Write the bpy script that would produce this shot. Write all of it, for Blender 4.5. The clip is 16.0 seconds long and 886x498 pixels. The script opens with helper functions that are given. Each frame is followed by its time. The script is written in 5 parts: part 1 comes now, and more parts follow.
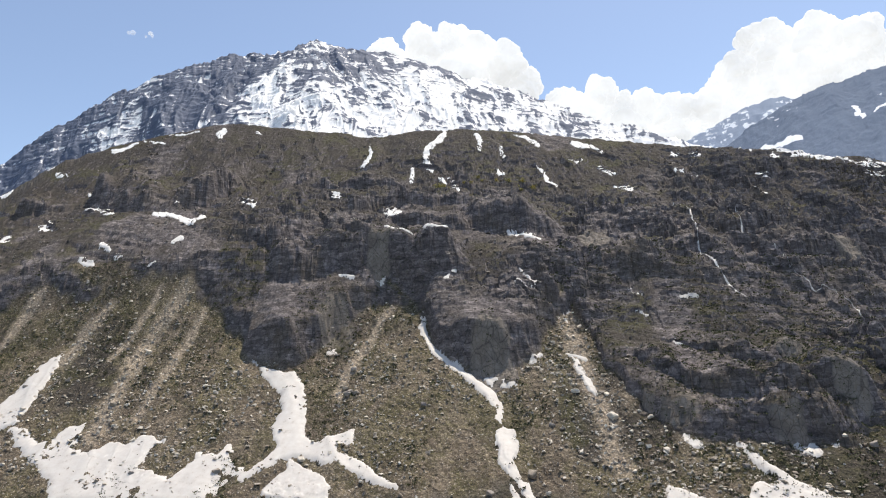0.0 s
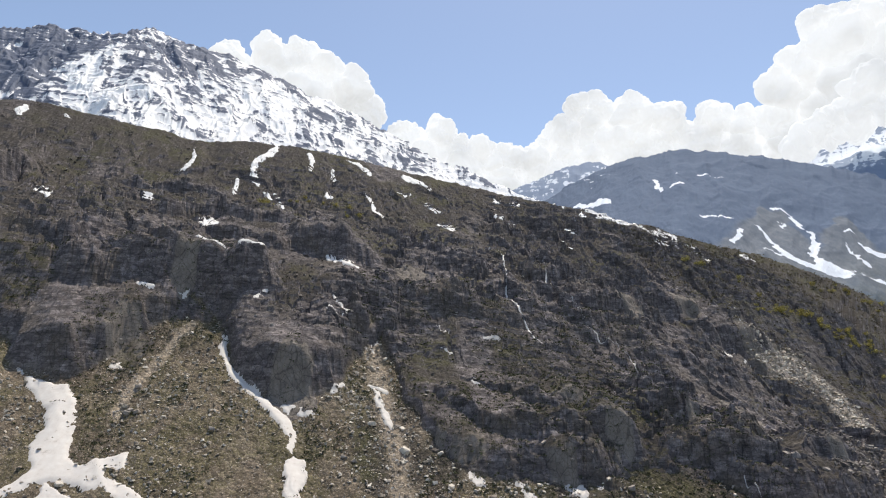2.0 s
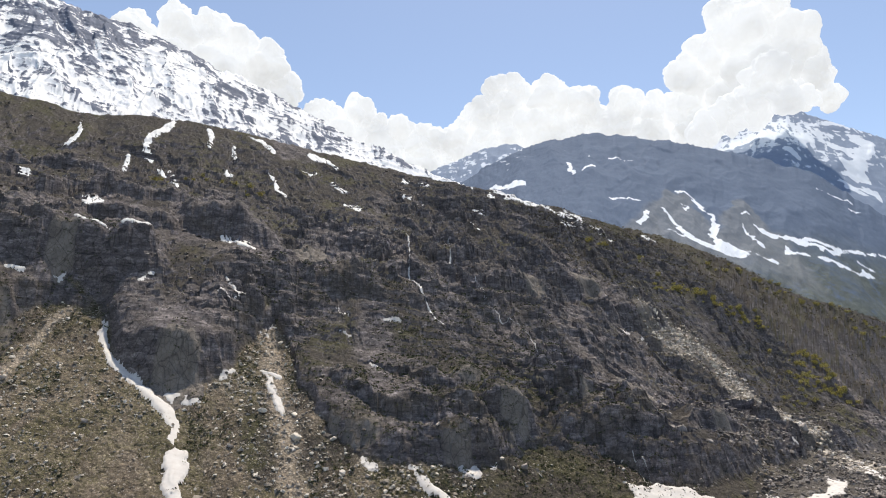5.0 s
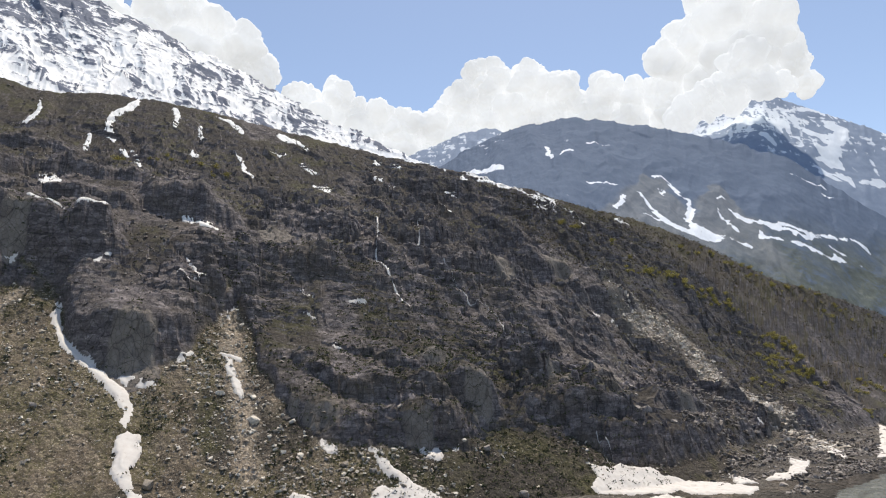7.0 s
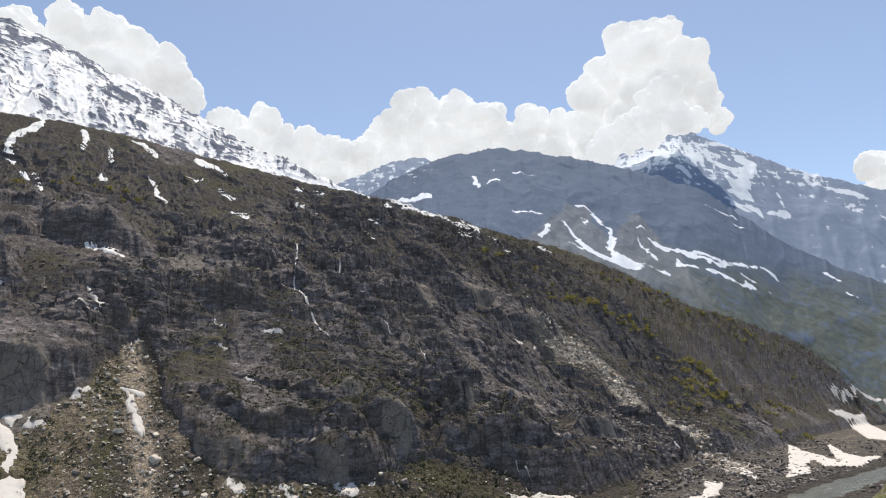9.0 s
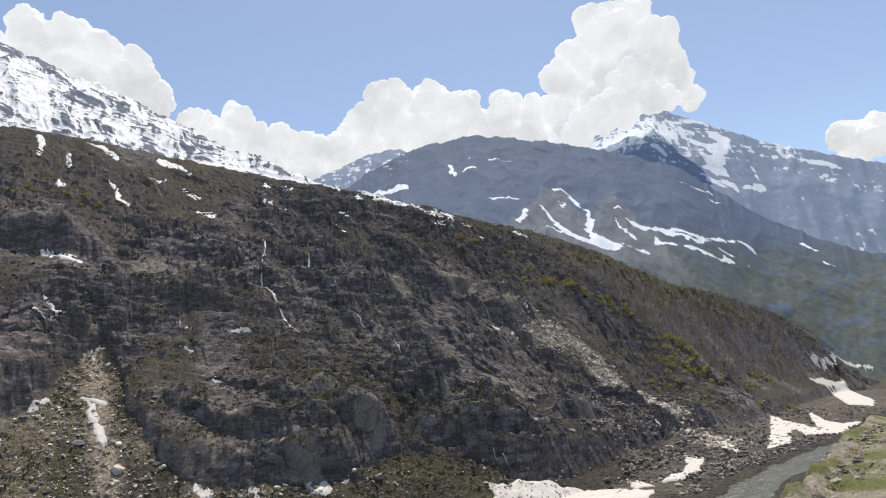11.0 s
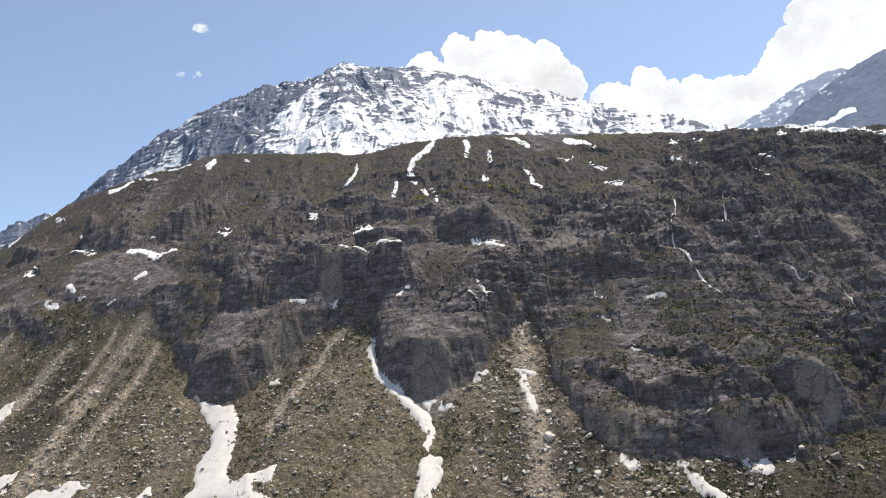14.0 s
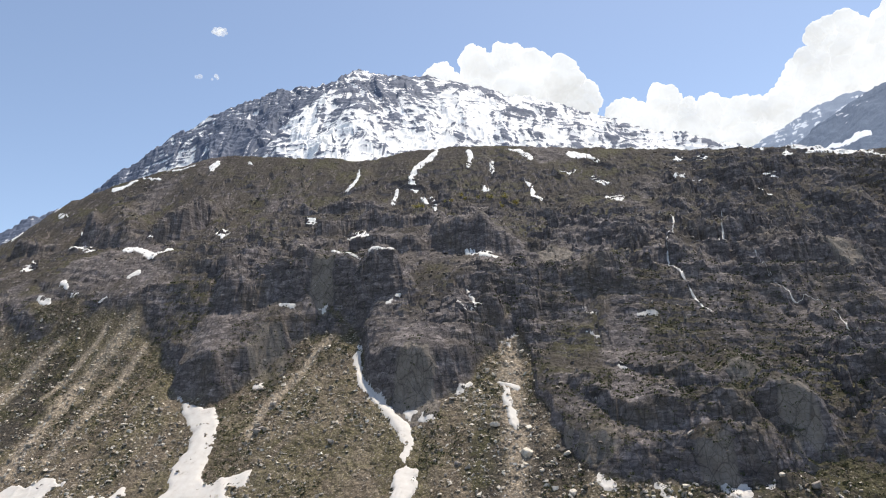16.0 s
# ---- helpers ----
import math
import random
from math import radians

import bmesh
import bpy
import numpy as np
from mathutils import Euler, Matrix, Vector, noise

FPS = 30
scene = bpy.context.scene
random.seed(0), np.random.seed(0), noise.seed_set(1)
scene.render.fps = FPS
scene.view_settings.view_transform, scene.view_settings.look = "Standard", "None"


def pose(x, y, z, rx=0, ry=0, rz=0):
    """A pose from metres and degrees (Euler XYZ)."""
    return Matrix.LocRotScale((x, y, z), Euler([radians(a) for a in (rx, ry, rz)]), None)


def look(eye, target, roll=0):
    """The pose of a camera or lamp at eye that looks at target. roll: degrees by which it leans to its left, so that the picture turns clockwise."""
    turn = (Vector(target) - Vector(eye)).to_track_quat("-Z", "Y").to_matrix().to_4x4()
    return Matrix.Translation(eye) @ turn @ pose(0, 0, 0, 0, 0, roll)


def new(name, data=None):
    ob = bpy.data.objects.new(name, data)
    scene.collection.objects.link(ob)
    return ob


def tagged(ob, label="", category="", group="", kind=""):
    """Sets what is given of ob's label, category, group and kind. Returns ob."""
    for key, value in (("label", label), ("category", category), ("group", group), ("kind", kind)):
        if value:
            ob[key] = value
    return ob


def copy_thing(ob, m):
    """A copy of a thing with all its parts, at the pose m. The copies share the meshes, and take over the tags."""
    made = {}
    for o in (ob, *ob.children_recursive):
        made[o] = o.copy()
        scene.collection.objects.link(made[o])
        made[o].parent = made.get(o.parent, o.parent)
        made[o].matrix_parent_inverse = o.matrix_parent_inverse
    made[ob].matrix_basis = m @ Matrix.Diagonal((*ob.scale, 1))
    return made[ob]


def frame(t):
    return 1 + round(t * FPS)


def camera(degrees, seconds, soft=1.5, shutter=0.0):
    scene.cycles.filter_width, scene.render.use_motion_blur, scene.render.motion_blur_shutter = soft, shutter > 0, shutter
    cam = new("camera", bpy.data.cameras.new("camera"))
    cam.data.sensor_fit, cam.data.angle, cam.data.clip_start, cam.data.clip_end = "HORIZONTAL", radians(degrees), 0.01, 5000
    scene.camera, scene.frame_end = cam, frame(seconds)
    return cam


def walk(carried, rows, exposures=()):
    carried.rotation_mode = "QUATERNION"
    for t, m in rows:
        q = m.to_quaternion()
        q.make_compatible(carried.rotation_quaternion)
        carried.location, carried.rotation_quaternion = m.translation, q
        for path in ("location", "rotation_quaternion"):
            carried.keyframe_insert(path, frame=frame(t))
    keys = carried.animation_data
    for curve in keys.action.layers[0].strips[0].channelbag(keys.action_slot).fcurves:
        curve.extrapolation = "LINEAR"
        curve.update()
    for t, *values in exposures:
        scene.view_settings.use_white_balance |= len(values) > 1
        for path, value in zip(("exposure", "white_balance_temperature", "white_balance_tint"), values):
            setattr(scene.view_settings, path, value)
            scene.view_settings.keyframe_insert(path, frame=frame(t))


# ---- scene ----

# ---- camera and walk ----
# seconds, eye in metres, heading to the left of +y, pitch and roll in degrees
PATH = (
    (0, 0.00, -0.01, 69.99, 0.02, 11.00, -3.00),
    (0.5, 2.28, -0.61, 70.49, -6.32, 9.40, -6.72),
    (1, 4.24, -0.34, 71.65, -9.63, 8.07, -1.70),
    (1.5, 5.95, -0.47, 72.44, -11.74, 11.20, 2.72),
    (2, 8.38, -0.09, 72.55, -14.71, 12.82, 0.62),
    (2.5, 11.74, -0.21, 72.50, -15.42, 12.21, -0.65),
    (3, 15.13, 0.15, 72.23, -17.30, 12.45, -1.62),
    (3.5, 18.10, 0.75, 71.90, -20.08, 11.22, -1.14),
    (4, 21.36, 2.04, 72.71, -17.26, 9.05, 0.80),
    (4.5, 24.56, 3.12, 74.10, -19.62, 7.70, -0.82),
    (4.7, 25.73, 3.45, 74.22, -20.93, 11.06, -1.41),
    (6.8, 40.09, 7.15, 71.77, -21.36, 11.64, 1.15),
    (7, 41.38, 7.43, 71.76, -23.02, 9.97, -1.06),
    (7.5, 43.96, 8.59, 72.15, -21.90, 12.59, -0.16),
    (8, 46.49, 9.66, 72.34, -25.59, 11.23, -0.67),
    (8.5, 49.00, 10.37, 72.30, -28.54, 11.36, -1.96),
    (9, 51.68, 10.75, 71.66, -29.05, 12.22, -2.27),
    (9.2, 53.01, 11.08, 71.49, -29.96, 11.93, -2.53),
    (11.3, 68.92, 16.09, 70.82, -29.74, 11.21, -6.29),
    (11.5, 70.58, 16.89, 70.86, -27.31, 10.66, -5.92),
    (12, 74.98, 19.48, 71.06, -22.91, 10.95, -5.62),
    (12.5, 79.35, 22.45, 70.64, -20.44, 10.80, -7.25),
    (13, 83.59, 26.45, 70.91, -8.90, 10.97, -7.75),
    (13.5, 87.80, 30.37, 70.84, 4.04, 11.55, -7.77),
    (14, 91.10, 33.12, 70.59, 5.83, 12.37, -6.40),
    (14.5, 94.36, 34.87, 69.87, 4.39, 14.86, -6.37),
    (15, 97.71, 36.23, 69.52, 4.98, 15.90, -5.74),
    (15.5, 101.59, 37.61, 69.76, 6.55, 13.76, -6.50),
    (16, 106.14, 39.28, 69.86, 6.79, 13.27, -4.16),
)
cam = camera(66.13, 16.0, soft=1.15)


def eye_pose(x, y, z, yaw, pitch, roll):
    a, b = radians(yaw), radians(pitch)
    ahead = Vector((-math.sin(a) * math.cos(b), math.cos(a) * math.cos(b), math.sin(b)))
    return look(Vector((x, y, z)), Vector((x, y, z)) + ahead, roll)


walk(cam, [(t, eye_pose(*p)) for t, *p in PATH], ((0, 0.61, 7250, 10), (1.5, 0.56, 7250, 10), (2.5, 0.44, 7250, 10), (3.5, 0.48, 7250, 10), (4.5, 0.52, 7250, 10), (7, 0.42, 7250, 10), (9, 0.38, 7250, 10), (11.5, 0.39, 7250, 10), (13, 0.58, 7250, 10), (14, 0.64, 7250, 10), (15, 0.58, 7250, 10), (16, 0.6, 7250, 10)))

# ---- sky, sun, exposure ----
SUN_TURN, SUN_UP = 36.0, 68.0  # degrees clockwise from +y, and above the horizon
world = bpy.data.worlds.new("sky")
scene.world = world
world.use_nodes = True
sky = world.node_tree.nodes.new("ShaderNodeTexSky")
sky.sky_type, sky.sun_disc = "NISHITA", False
sky.sun_elevation, sky.sun_rotation = radians(SUN_UP), radians(SUN_TURN)
sky.altitude, sky.air_density, sky.dust_density, sky.ozone_density = 2500, 1.0, 2.8, 0.15
world.node_tree.links.new(sky.outputs[0], world.node_tree.nodes["Background"].inputs[0])
world.node_tree.nodes["Background"].inputs[1].default_value = 0.147
sun = new("sun", bpy.data.lights.new("sun", "SUN"))
sun.data.energy, sun.data.angle, sun.data.color = 3.6, radians(0.53), (1.0, 0.955, 0.89)
a, b = radians(SUN_TURN), radians(SUN_UP)
sun.matrix_world = look((0, 0, 0), (-math.sin(a) * math.cos(b), -math.cos(a) * math.cos(b), -math.sin(b)))


# ---- materials ----
class Nodes:
    """Short hand for building one node material."""

    def __init__(self, name, roughness=0.9):
        self.mat = bpy.data.materials.new(name)
        self.mat.use_nodes = True
        self.tree = self.mat.node_tree
        self.out = self.tree.nodes["Principled BSDF"]
        self.out.inputs["Roughness"].default_value = roughness
        self.out.inputs["Specular IOR Level"].default_value = 0.25
        self.place = self.node("ShaderNodeNewGeometry").outputs["Position"]

    def node(self, kind):
        return self.tree.nodes.new(kind)

    def link(self, a, b):
        self.tree.links.new(a, b)

    def scaled(self, x, y, z, turn=(0, 0, 0)):
        n = self.node("ShaderNodeMapping")
        n.inputs["Scale"].default_value = (x, y, z)
        n.inputs["Rotation"].default_value = turn
        self.link(self.place, n.inputs["Vector"])
        return n.outputs[0]

    def noise(self, where, scale=1.0, detail=6.0, rough=0.6, distort=0.0):
        n = self.node("ShaderNodeTexNoise")
        n.inputs["Scale"].default_value, n.inputs["Detail"].default_value = scale, detail
        n.inputs["Roughness"].default_value, n.inputs["Distortion"].default_value = rough, distort
        self.link(where, n.inputs["Vector"])
        return n.outputs["Fac"]

    def cells(self, where, scale=1.0, feature="F1"):
        n = self.node("ShaderNodeTexVoronoi")
        n.feature = feature
        n.inputs["Scale"].default_value = scale
        self.link(where, n.inputs["Vector"])
        if feature != "F1":
            return {"Distance": n.outputs["Distance"]}
        one = self.node("ShaderNodeSeparateColor")
        self.link(n.outputs["Color"], one.inputs[0])
        return {"Distance": n.outputs["Distance"], "Color": one.outputs[0]}

    def ramp(self, fac, *stops):
        n = self.node("ShaderNodeValToRGB")
        while len(n.color_ramp.elements) < len(stops):
            n.color_ramp.elements.new(0.5)
        for e, (p, c) in zip(n.color_ramp.elements, stops):
            e.position, e.color = p, (*c, 1) if isinstance(c, tuple) else (c, c, c, 1)
        self.link(fac, n.inputs[0])
        return n.outputs[0]

    def mix(self, fac, a, b, kind="MIX"):
        n = self.node("ShaderNodeMix")
        n.data_type, n.blend_type = "RGBA", kind
        for socket, value in ((n.inputs[0], fac), (n.inputs[6], a), (n.inputs[7], b)):
            if isinstance(value, (int, float)):
                socket.default_value = value if socket == n.inputs[0] else (value, value, value, 1)
            elif isinstance(value, tuple):
                socket.default_value = (*value, 1)
            else:
                self.link(value, socket)
        return n.outputs[2]

    def math(self, kind, a, b=0.5):
        n = self.node("ShaderNodeMath")
        n.operation = kind
        for socket, value in zip(n.inputs, (a, b)):
            if isinstance(value, (int, float)):
                socket.default_value = value
            else:
                self.link(value, socket)
        return n.outputs[0]

    def mask(self, name):
        n = self.node("ShaderNodeAttribute")
        n.attribute_name = name
        return n.outputs["Fac"]

    def done(self, colour, bump=None, height=1.0, strength=1.0):
        if isinstance(colour, tuple):
            self.out.inputs["Base Color"].default_value = (*colour, 1)
        else:
            self.link(colour, self.out.inputs["Base Color"])
        if bump is not None:
            n = self.node("ShaderNodeBump")
            n.inputs["Distance"].default_value, n.inputs["Strength"].default_value = height, strength
            self.link(bump, n.inputs["Height"])
            self.link(n.outputs[0], self.out.inputs["Normal"])
        return self.mat


def hillside_material():
    n = Nodes("hillside", 0.95)
    rock, grass, talus = n.mask("rock"), n.mask("grass"), n.mask("talus")
    # bare rock: bedded, with pale and rusty faces and dark wet streaks
    beds = n.noise(n.scaled(0.07, 0.07, 0.3, (0.1, 0.12, 0)), 1.0, 9, 0.7, 0.6)
    blotch = n.noise(n.scaled(0.03, 0.03, 0.03), 1.0, 6, 0.6)
    streak = n.noise(n.scaled(0.35, 0.35, 0.03), 1.0, 5, 0.6, 0.3)
    stone = n.ramp(beds, (0.3, (0.093, 0.081, 0.082)), (0.5, (0.138, 0.121, 0.121)), (0.72, (0.232, 0.205, 0.198)))
    block = n.cells(n.scaled(0.16, 0.16, 0.3, (0.15, 0.1, 0.3)), 1.0)
    chip = n.cells(n.scaled(0.5, 0.5, 0.9, (0.2, 0.1, 0.7)), 1.0)
    stone = n.mix(1.0, stone, n.ramp(block["Color"], (0.1, 0.75), (0.6, 1.0), (0.92, 1.4)), "MULTIPLY")
    stone = n.mix(1.0, stone, n.ramp(chip["Color"], (0.1, 0.84), (0.6, 1.0), (0.93, 1.35)), "MULTIPLY")
    stone = n.mix(n.ramp(blotch, (0.5, 0.0), (0.72, 0.6)), stone, (0.13, 0.105, 0.075))
    stone = n.mix(n.ramp(streak, (0.54, 0.0), (0.68, 0.6)), stone, (0.062, 0.06, 0.06))
    # thin pale and dark beds that dip a little to the east
    layer = n.noise(n.scaled(0.045, 0.045, 0.55, (0.05, 0.2, 0)), 1.0, 6, 0.66, 0.9)
    stone = n.mix(1.0, stone, n.ramp(layer, (0.36, 0.72), (0.5, 1.0), (0.62, 1.1), (0.72, 1.45)), "MULTIPLY")
    slab = n.math("MAXIMUM", n.math("SUBTRACT", rock, 1.0), 0.0)
    stone = n.mix(slab, stone, n.ramp(n.noise(n.scaled(0.12, 0.12, 0.1), 1.0, 8, 0.65, 0.5), (0.35, (0.15, 0.13, 0.114)), (0.65, (0.25, 0.219, 0.19))))
    joints = n.cells(n.scaled(0.13, 0.13, 0.075, (0.12, 0.1, 0.4)), 1.0, "DISTANCE_TO_EDGE")["Distance"]
    joints2 = n.cells(n.scaled(0.33, 0.33, 0.24, (0.1, 0.2, 0.9)), 1.0, "DISTANCE_TO_EDGE")["Distance"]
    stone = n.mix(1.0, stone, n.ramp(joints, (0.0, 0.55), (0.04, 1.0)), "MULTIPLY")
    stone = n.mix(1.0, stone, n.ramp(joints2, (0.0, 0.6), (0.06, 1.0)), "MULTIPLY")
    # scree: stones of many sizes in brown earth
    small, large = n.cells(n.scaled(1, 1, 1), 1.5), n.cells(n.scaled(1, 1, 1), 0.55)
    pale = n.ramp(small["Color"], (0.15, (0.06, 0.05, 0.038)), (0.6, (0.15, 0.128, 0.102)), (0.8, (0.26, 0.235, 0.2)), (0.95, (0.5, 0.47, 0.43)))
    pale2 = n.ramp(large["Color"], (0.2, (0.05, 0.042, 0.032)), (0.6, (0.14, 0.12, 0.095)), (0.88, (0.27, 0.245, 0.21)), (0.97, (0.55, 0.52, 0.48)))
    earth = n.ramp(n.noise(n.scaled(0.05, 0.05, 0.05), 1.0, 9, 0.72), (0.33, (0.08, 0.062, 0.046)), (0.5, (0.143, 0.113, 0.082)), (0.68, (0.216, 0.175, 0.13)))
    scree = n.mix(n.ramp(small["Distance"], (0.2, 0.7), (0.42, 0.0)), earth, pale)
    scree = n.mix(n.ramp(large["Distance"], (0.15, 0.6), (0.32, 0.0)), scree, pale2)
    moss = n.ramp(n.noise(n.scaled(0.035, 0.02, 0.03), 1.0, 8, 0.75, 0.4), (0.44, 0.0), (0.56, 0.75))
    olive = n.ramp(n.noise(n.scaled(0.4, 0.4, 0.4), 1.0, 7, 0.7), (0.3, (0.045, 0.044, 0.02)), (0.7, (0.115, 0.104, 0.046)))
    scree = n.mix(n.math("MULTIPLY", moss, n.ramp(small["Color"], (0.55, 1.0), (0.8, 0.15))), scree, olive)
    trail = n.mix(n.mask("fallen"), (0.36, 0.292, 0.22), (0.38, 0.335, 0.29))
    scree = n.mix(n.math("MULTIPLY", talus, 0.9), scree, n.mix(0.78, pale, trail))
    # gravel of the valley floor, darker where the river keeps it wet
    pebble = n.cells(n.scaled(1, 1, 1), 2.6)
    gravel = n.mix(n.ramp(pebble["Distance"], (0.2, 0.8), (0.45, 0.0)), n.ramp(n.noise(n.scaled(0.09, 0.09, 0.09), 1.0, 8, 0.7), (0.35, (0.058, 0.051, 0.045)), (0.65, (0.11, 0.097, 0.083))),
                   n.ramp(pebble["Color"], (0.2, (0.05, 0.045, 0.04)), (0.75, (0.105, 0.097, 0.087)), (0.96, (0.33, 0.315, 0.29))))
    gravel = n.mix(n.ramp(n.noise(n.scaled(0.016, 0.04, 0.02), 1.0, 7, 0.65, 0.5), (0.54, 0.0), (0.62, 0.75)), gravel, n.mix(0.35, (0.2, 0.16, 0.12), gravel))
    gravel = n.mix(n.math("MULTIPLY", n.mask("wet"), 0.7), gravel, (0.036, 0.032, 0.028))
    gravel = n.mix(n.math("MULTIPLY", n.mask("grass"), n.ramp(n.noise(n.scaled(0.25, 0.25, 0.25), 1.0, 8, 0.75), (0.4, 0.0), (0.55, 0.9))), gravel, (0.085, 0.08, 0.042))
    scree = n.mix(n.mask("gravel"), scree, gravel)
    ground = n.mix(rock, scree, stone)
    # grass and low brush hold on where it is not too steep
    normal = n.node("ShaderNodeSeparateXYZ")
    n.link(n.node("ShaderNodeNewGeometry").outputs["Normal"], normal.inputs[0])
    lies = n.ramp(normal.outputs["Z"], (0.42, 0.0), (0.62, 1.0))
    tufts = n.ramp(n.noise(n.scaled(0.3, 0.3, 0.3), 1.0, 8, 0.75), (0.3, 0.0), (0.46, 1.0))
    green = n.ramp(n.noise(n.scaled(0.02, 0.02, 0.02), 1.0, 6, 0.7), (0.3, (0.035, 0.031, 0.027)), (0.5, (0.05, 0.043, 0.036)), (0.6, (0.056, 0.053, 0.026)), (0.75, (0.064, 0.054, 0.044)))
    amount = n.math("MULTIPLY", n.math("MULTIPLY", lies, tufts), n.math("ADD", n.math("MULTIPLY", grass, 0.9), 0.08))
    colour = n.mix(amount, ground, green)
    # loose pieces and tufts, lighter and darker than what they lie on
    fleck, grit = n.cells(n.scaled(1, 1, 1.4), 0.75), n.cells(n.scaled(1, 1, 1.3, (0.3, 0.2, 0.5)), 1.7)
    speck = n.mix(1.0, n.ramp(fleck["Color"], (0.1, 0.72), (0.45, 0.95), (0.8, 1.08), (0.93, 1.7)), n.ramp(grit["Color"], (0.1, 0.78), (0.6, 1.0), (0.95, 1.4)), "MULTIPLY")
    colour = n.mix(n.mix(n.math("MINIMUM", rock, 1.0), 0.85, n.math("MULTIPLY", amount, 0.4)), colour, n.mix(1.0, colour, speck, "MULTIPLY"))
    rough = n.mix(rock, n.math("ADD", n.math("MULTIPLY", small["Distance"], -0.5), n.math("MULTIPLY", large["Distance"], -0.9)),
                  n.noise(n.scaled(0.22, 0.22, 0.6), 1.0, 5, 0.6, 0.3))
    return n.done(colour, rough, 0.6, 0.8)


def snow_material():
    n = Nodes("old_snow", 0.7)
    dirt = n.noise(n.scaled(0.25, 0.25, 0.25), 1.0, 9, 0.7)
    colour = n.ramp(dirt, (0.28, (0.36, 0.325, 0.285)), (0.4, (0.56, 0.525, 0.49)), (0.7, (0.62, 0.6, 0.57)))
    high = n.node("ShaderNodeSeparateXYZ")
    n.link(n.place, high.inputs[0])
    clean = n.ramp(n.math("MULTIPLY", high.outputs["Z"], 0.0025), (0.3, 0.0), (0.75, 1.0))
    colour = n.mix(clean, colour, n.ramp(dirt, (0.28, (0.6, 0.585, 0.56)), (0.42, (0.8, 0.8, 0.79))))
    return n.done(colour, n.noise(n.scaled(0.2, 0.2, 0.2), 1.0, 5, 0.5), 0.2, 0.3)


def peak_material():
    n = Nodes("snow_and_rock", 0.85)
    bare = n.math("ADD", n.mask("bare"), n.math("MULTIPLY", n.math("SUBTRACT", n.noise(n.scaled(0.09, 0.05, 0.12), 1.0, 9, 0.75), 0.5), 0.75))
    # blue shade and haze of distance are put into the bare rock's colour
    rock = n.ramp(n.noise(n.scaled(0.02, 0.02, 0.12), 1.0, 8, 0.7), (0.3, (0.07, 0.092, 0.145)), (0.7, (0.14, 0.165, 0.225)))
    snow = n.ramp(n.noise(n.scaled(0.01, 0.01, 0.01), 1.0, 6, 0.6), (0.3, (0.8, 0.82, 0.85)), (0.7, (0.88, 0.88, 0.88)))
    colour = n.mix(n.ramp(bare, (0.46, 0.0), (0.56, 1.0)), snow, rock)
    return n.done(colour, n.noise(n.scaled(0.05, 0.05, 0.05), 1.0, 7, 0.65), 3.0, 0.6)


def hazed_material(name, low, high, green, snow=(0.72, 0.77, 0.84)):
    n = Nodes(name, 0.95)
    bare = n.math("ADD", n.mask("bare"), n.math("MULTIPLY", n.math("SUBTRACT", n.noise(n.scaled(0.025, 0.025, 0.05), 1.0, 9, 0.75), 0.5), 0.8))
    # distance haze is put into the rock, wood, scree and snow colours
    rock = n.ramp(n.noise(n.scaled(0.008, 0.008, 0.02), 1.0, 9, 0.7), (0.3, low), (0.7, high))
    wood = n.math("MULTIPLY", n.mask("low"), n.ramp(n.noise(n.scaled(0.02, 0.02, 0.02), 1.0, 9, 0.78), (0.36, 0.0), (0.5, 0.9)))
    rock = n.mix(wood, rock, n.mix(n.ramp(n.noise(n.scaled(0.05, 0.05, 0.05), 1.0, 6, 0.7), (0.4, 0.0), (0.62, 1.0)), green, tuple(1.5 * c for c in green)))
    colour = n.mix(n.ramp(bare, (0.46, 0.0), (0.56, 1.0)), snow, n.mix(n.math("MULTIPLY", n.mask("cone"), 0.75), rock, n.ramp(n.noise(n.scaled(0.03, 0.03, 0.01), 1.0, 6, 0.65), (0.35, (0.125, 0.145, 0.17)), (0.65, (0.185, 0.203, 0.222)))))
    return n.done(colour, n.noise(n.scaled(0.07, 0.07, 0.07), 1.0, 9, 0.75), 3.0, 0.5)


def stone_material(name, dark, light):
    n = Nodes(name, 0.9)
    pick = n.node("ShaderNodeNewGeometry").outputs["Random Per Island"]
    colour = n.ramp(pick, (0.0, dark), (0.6, tuple(0.6 * a + 0.4 * b for a, b in zip(dark, light))), (1.0, light))
    speck = n.noise(n.scaled(1.4, 1.4, 1.4), 1.0, 8, 0.7)
    colour = n.mix(1.0, colour, n.ramp(speck, (0.3, 0.65), (0.7, 1.0)), "MULTIPLY")
    return n.done(colour, n.noise(n.scaled(1.2, 1.2, 1.2), 1.0, 6, 0.6), 0.4, 0.8)


def leaf_material(name, dark, light):
    n = Nodes(name, 0.85)
    pick = n.node("ShaderNodeNewGeometry").outputs["Random Per Island"]
    tint = n.ramp(pick, (0.0, dark), (1.0, light))
    n.out.inputs["Subsurface Weight"].default_value = 0.0
    return n.done(tint)


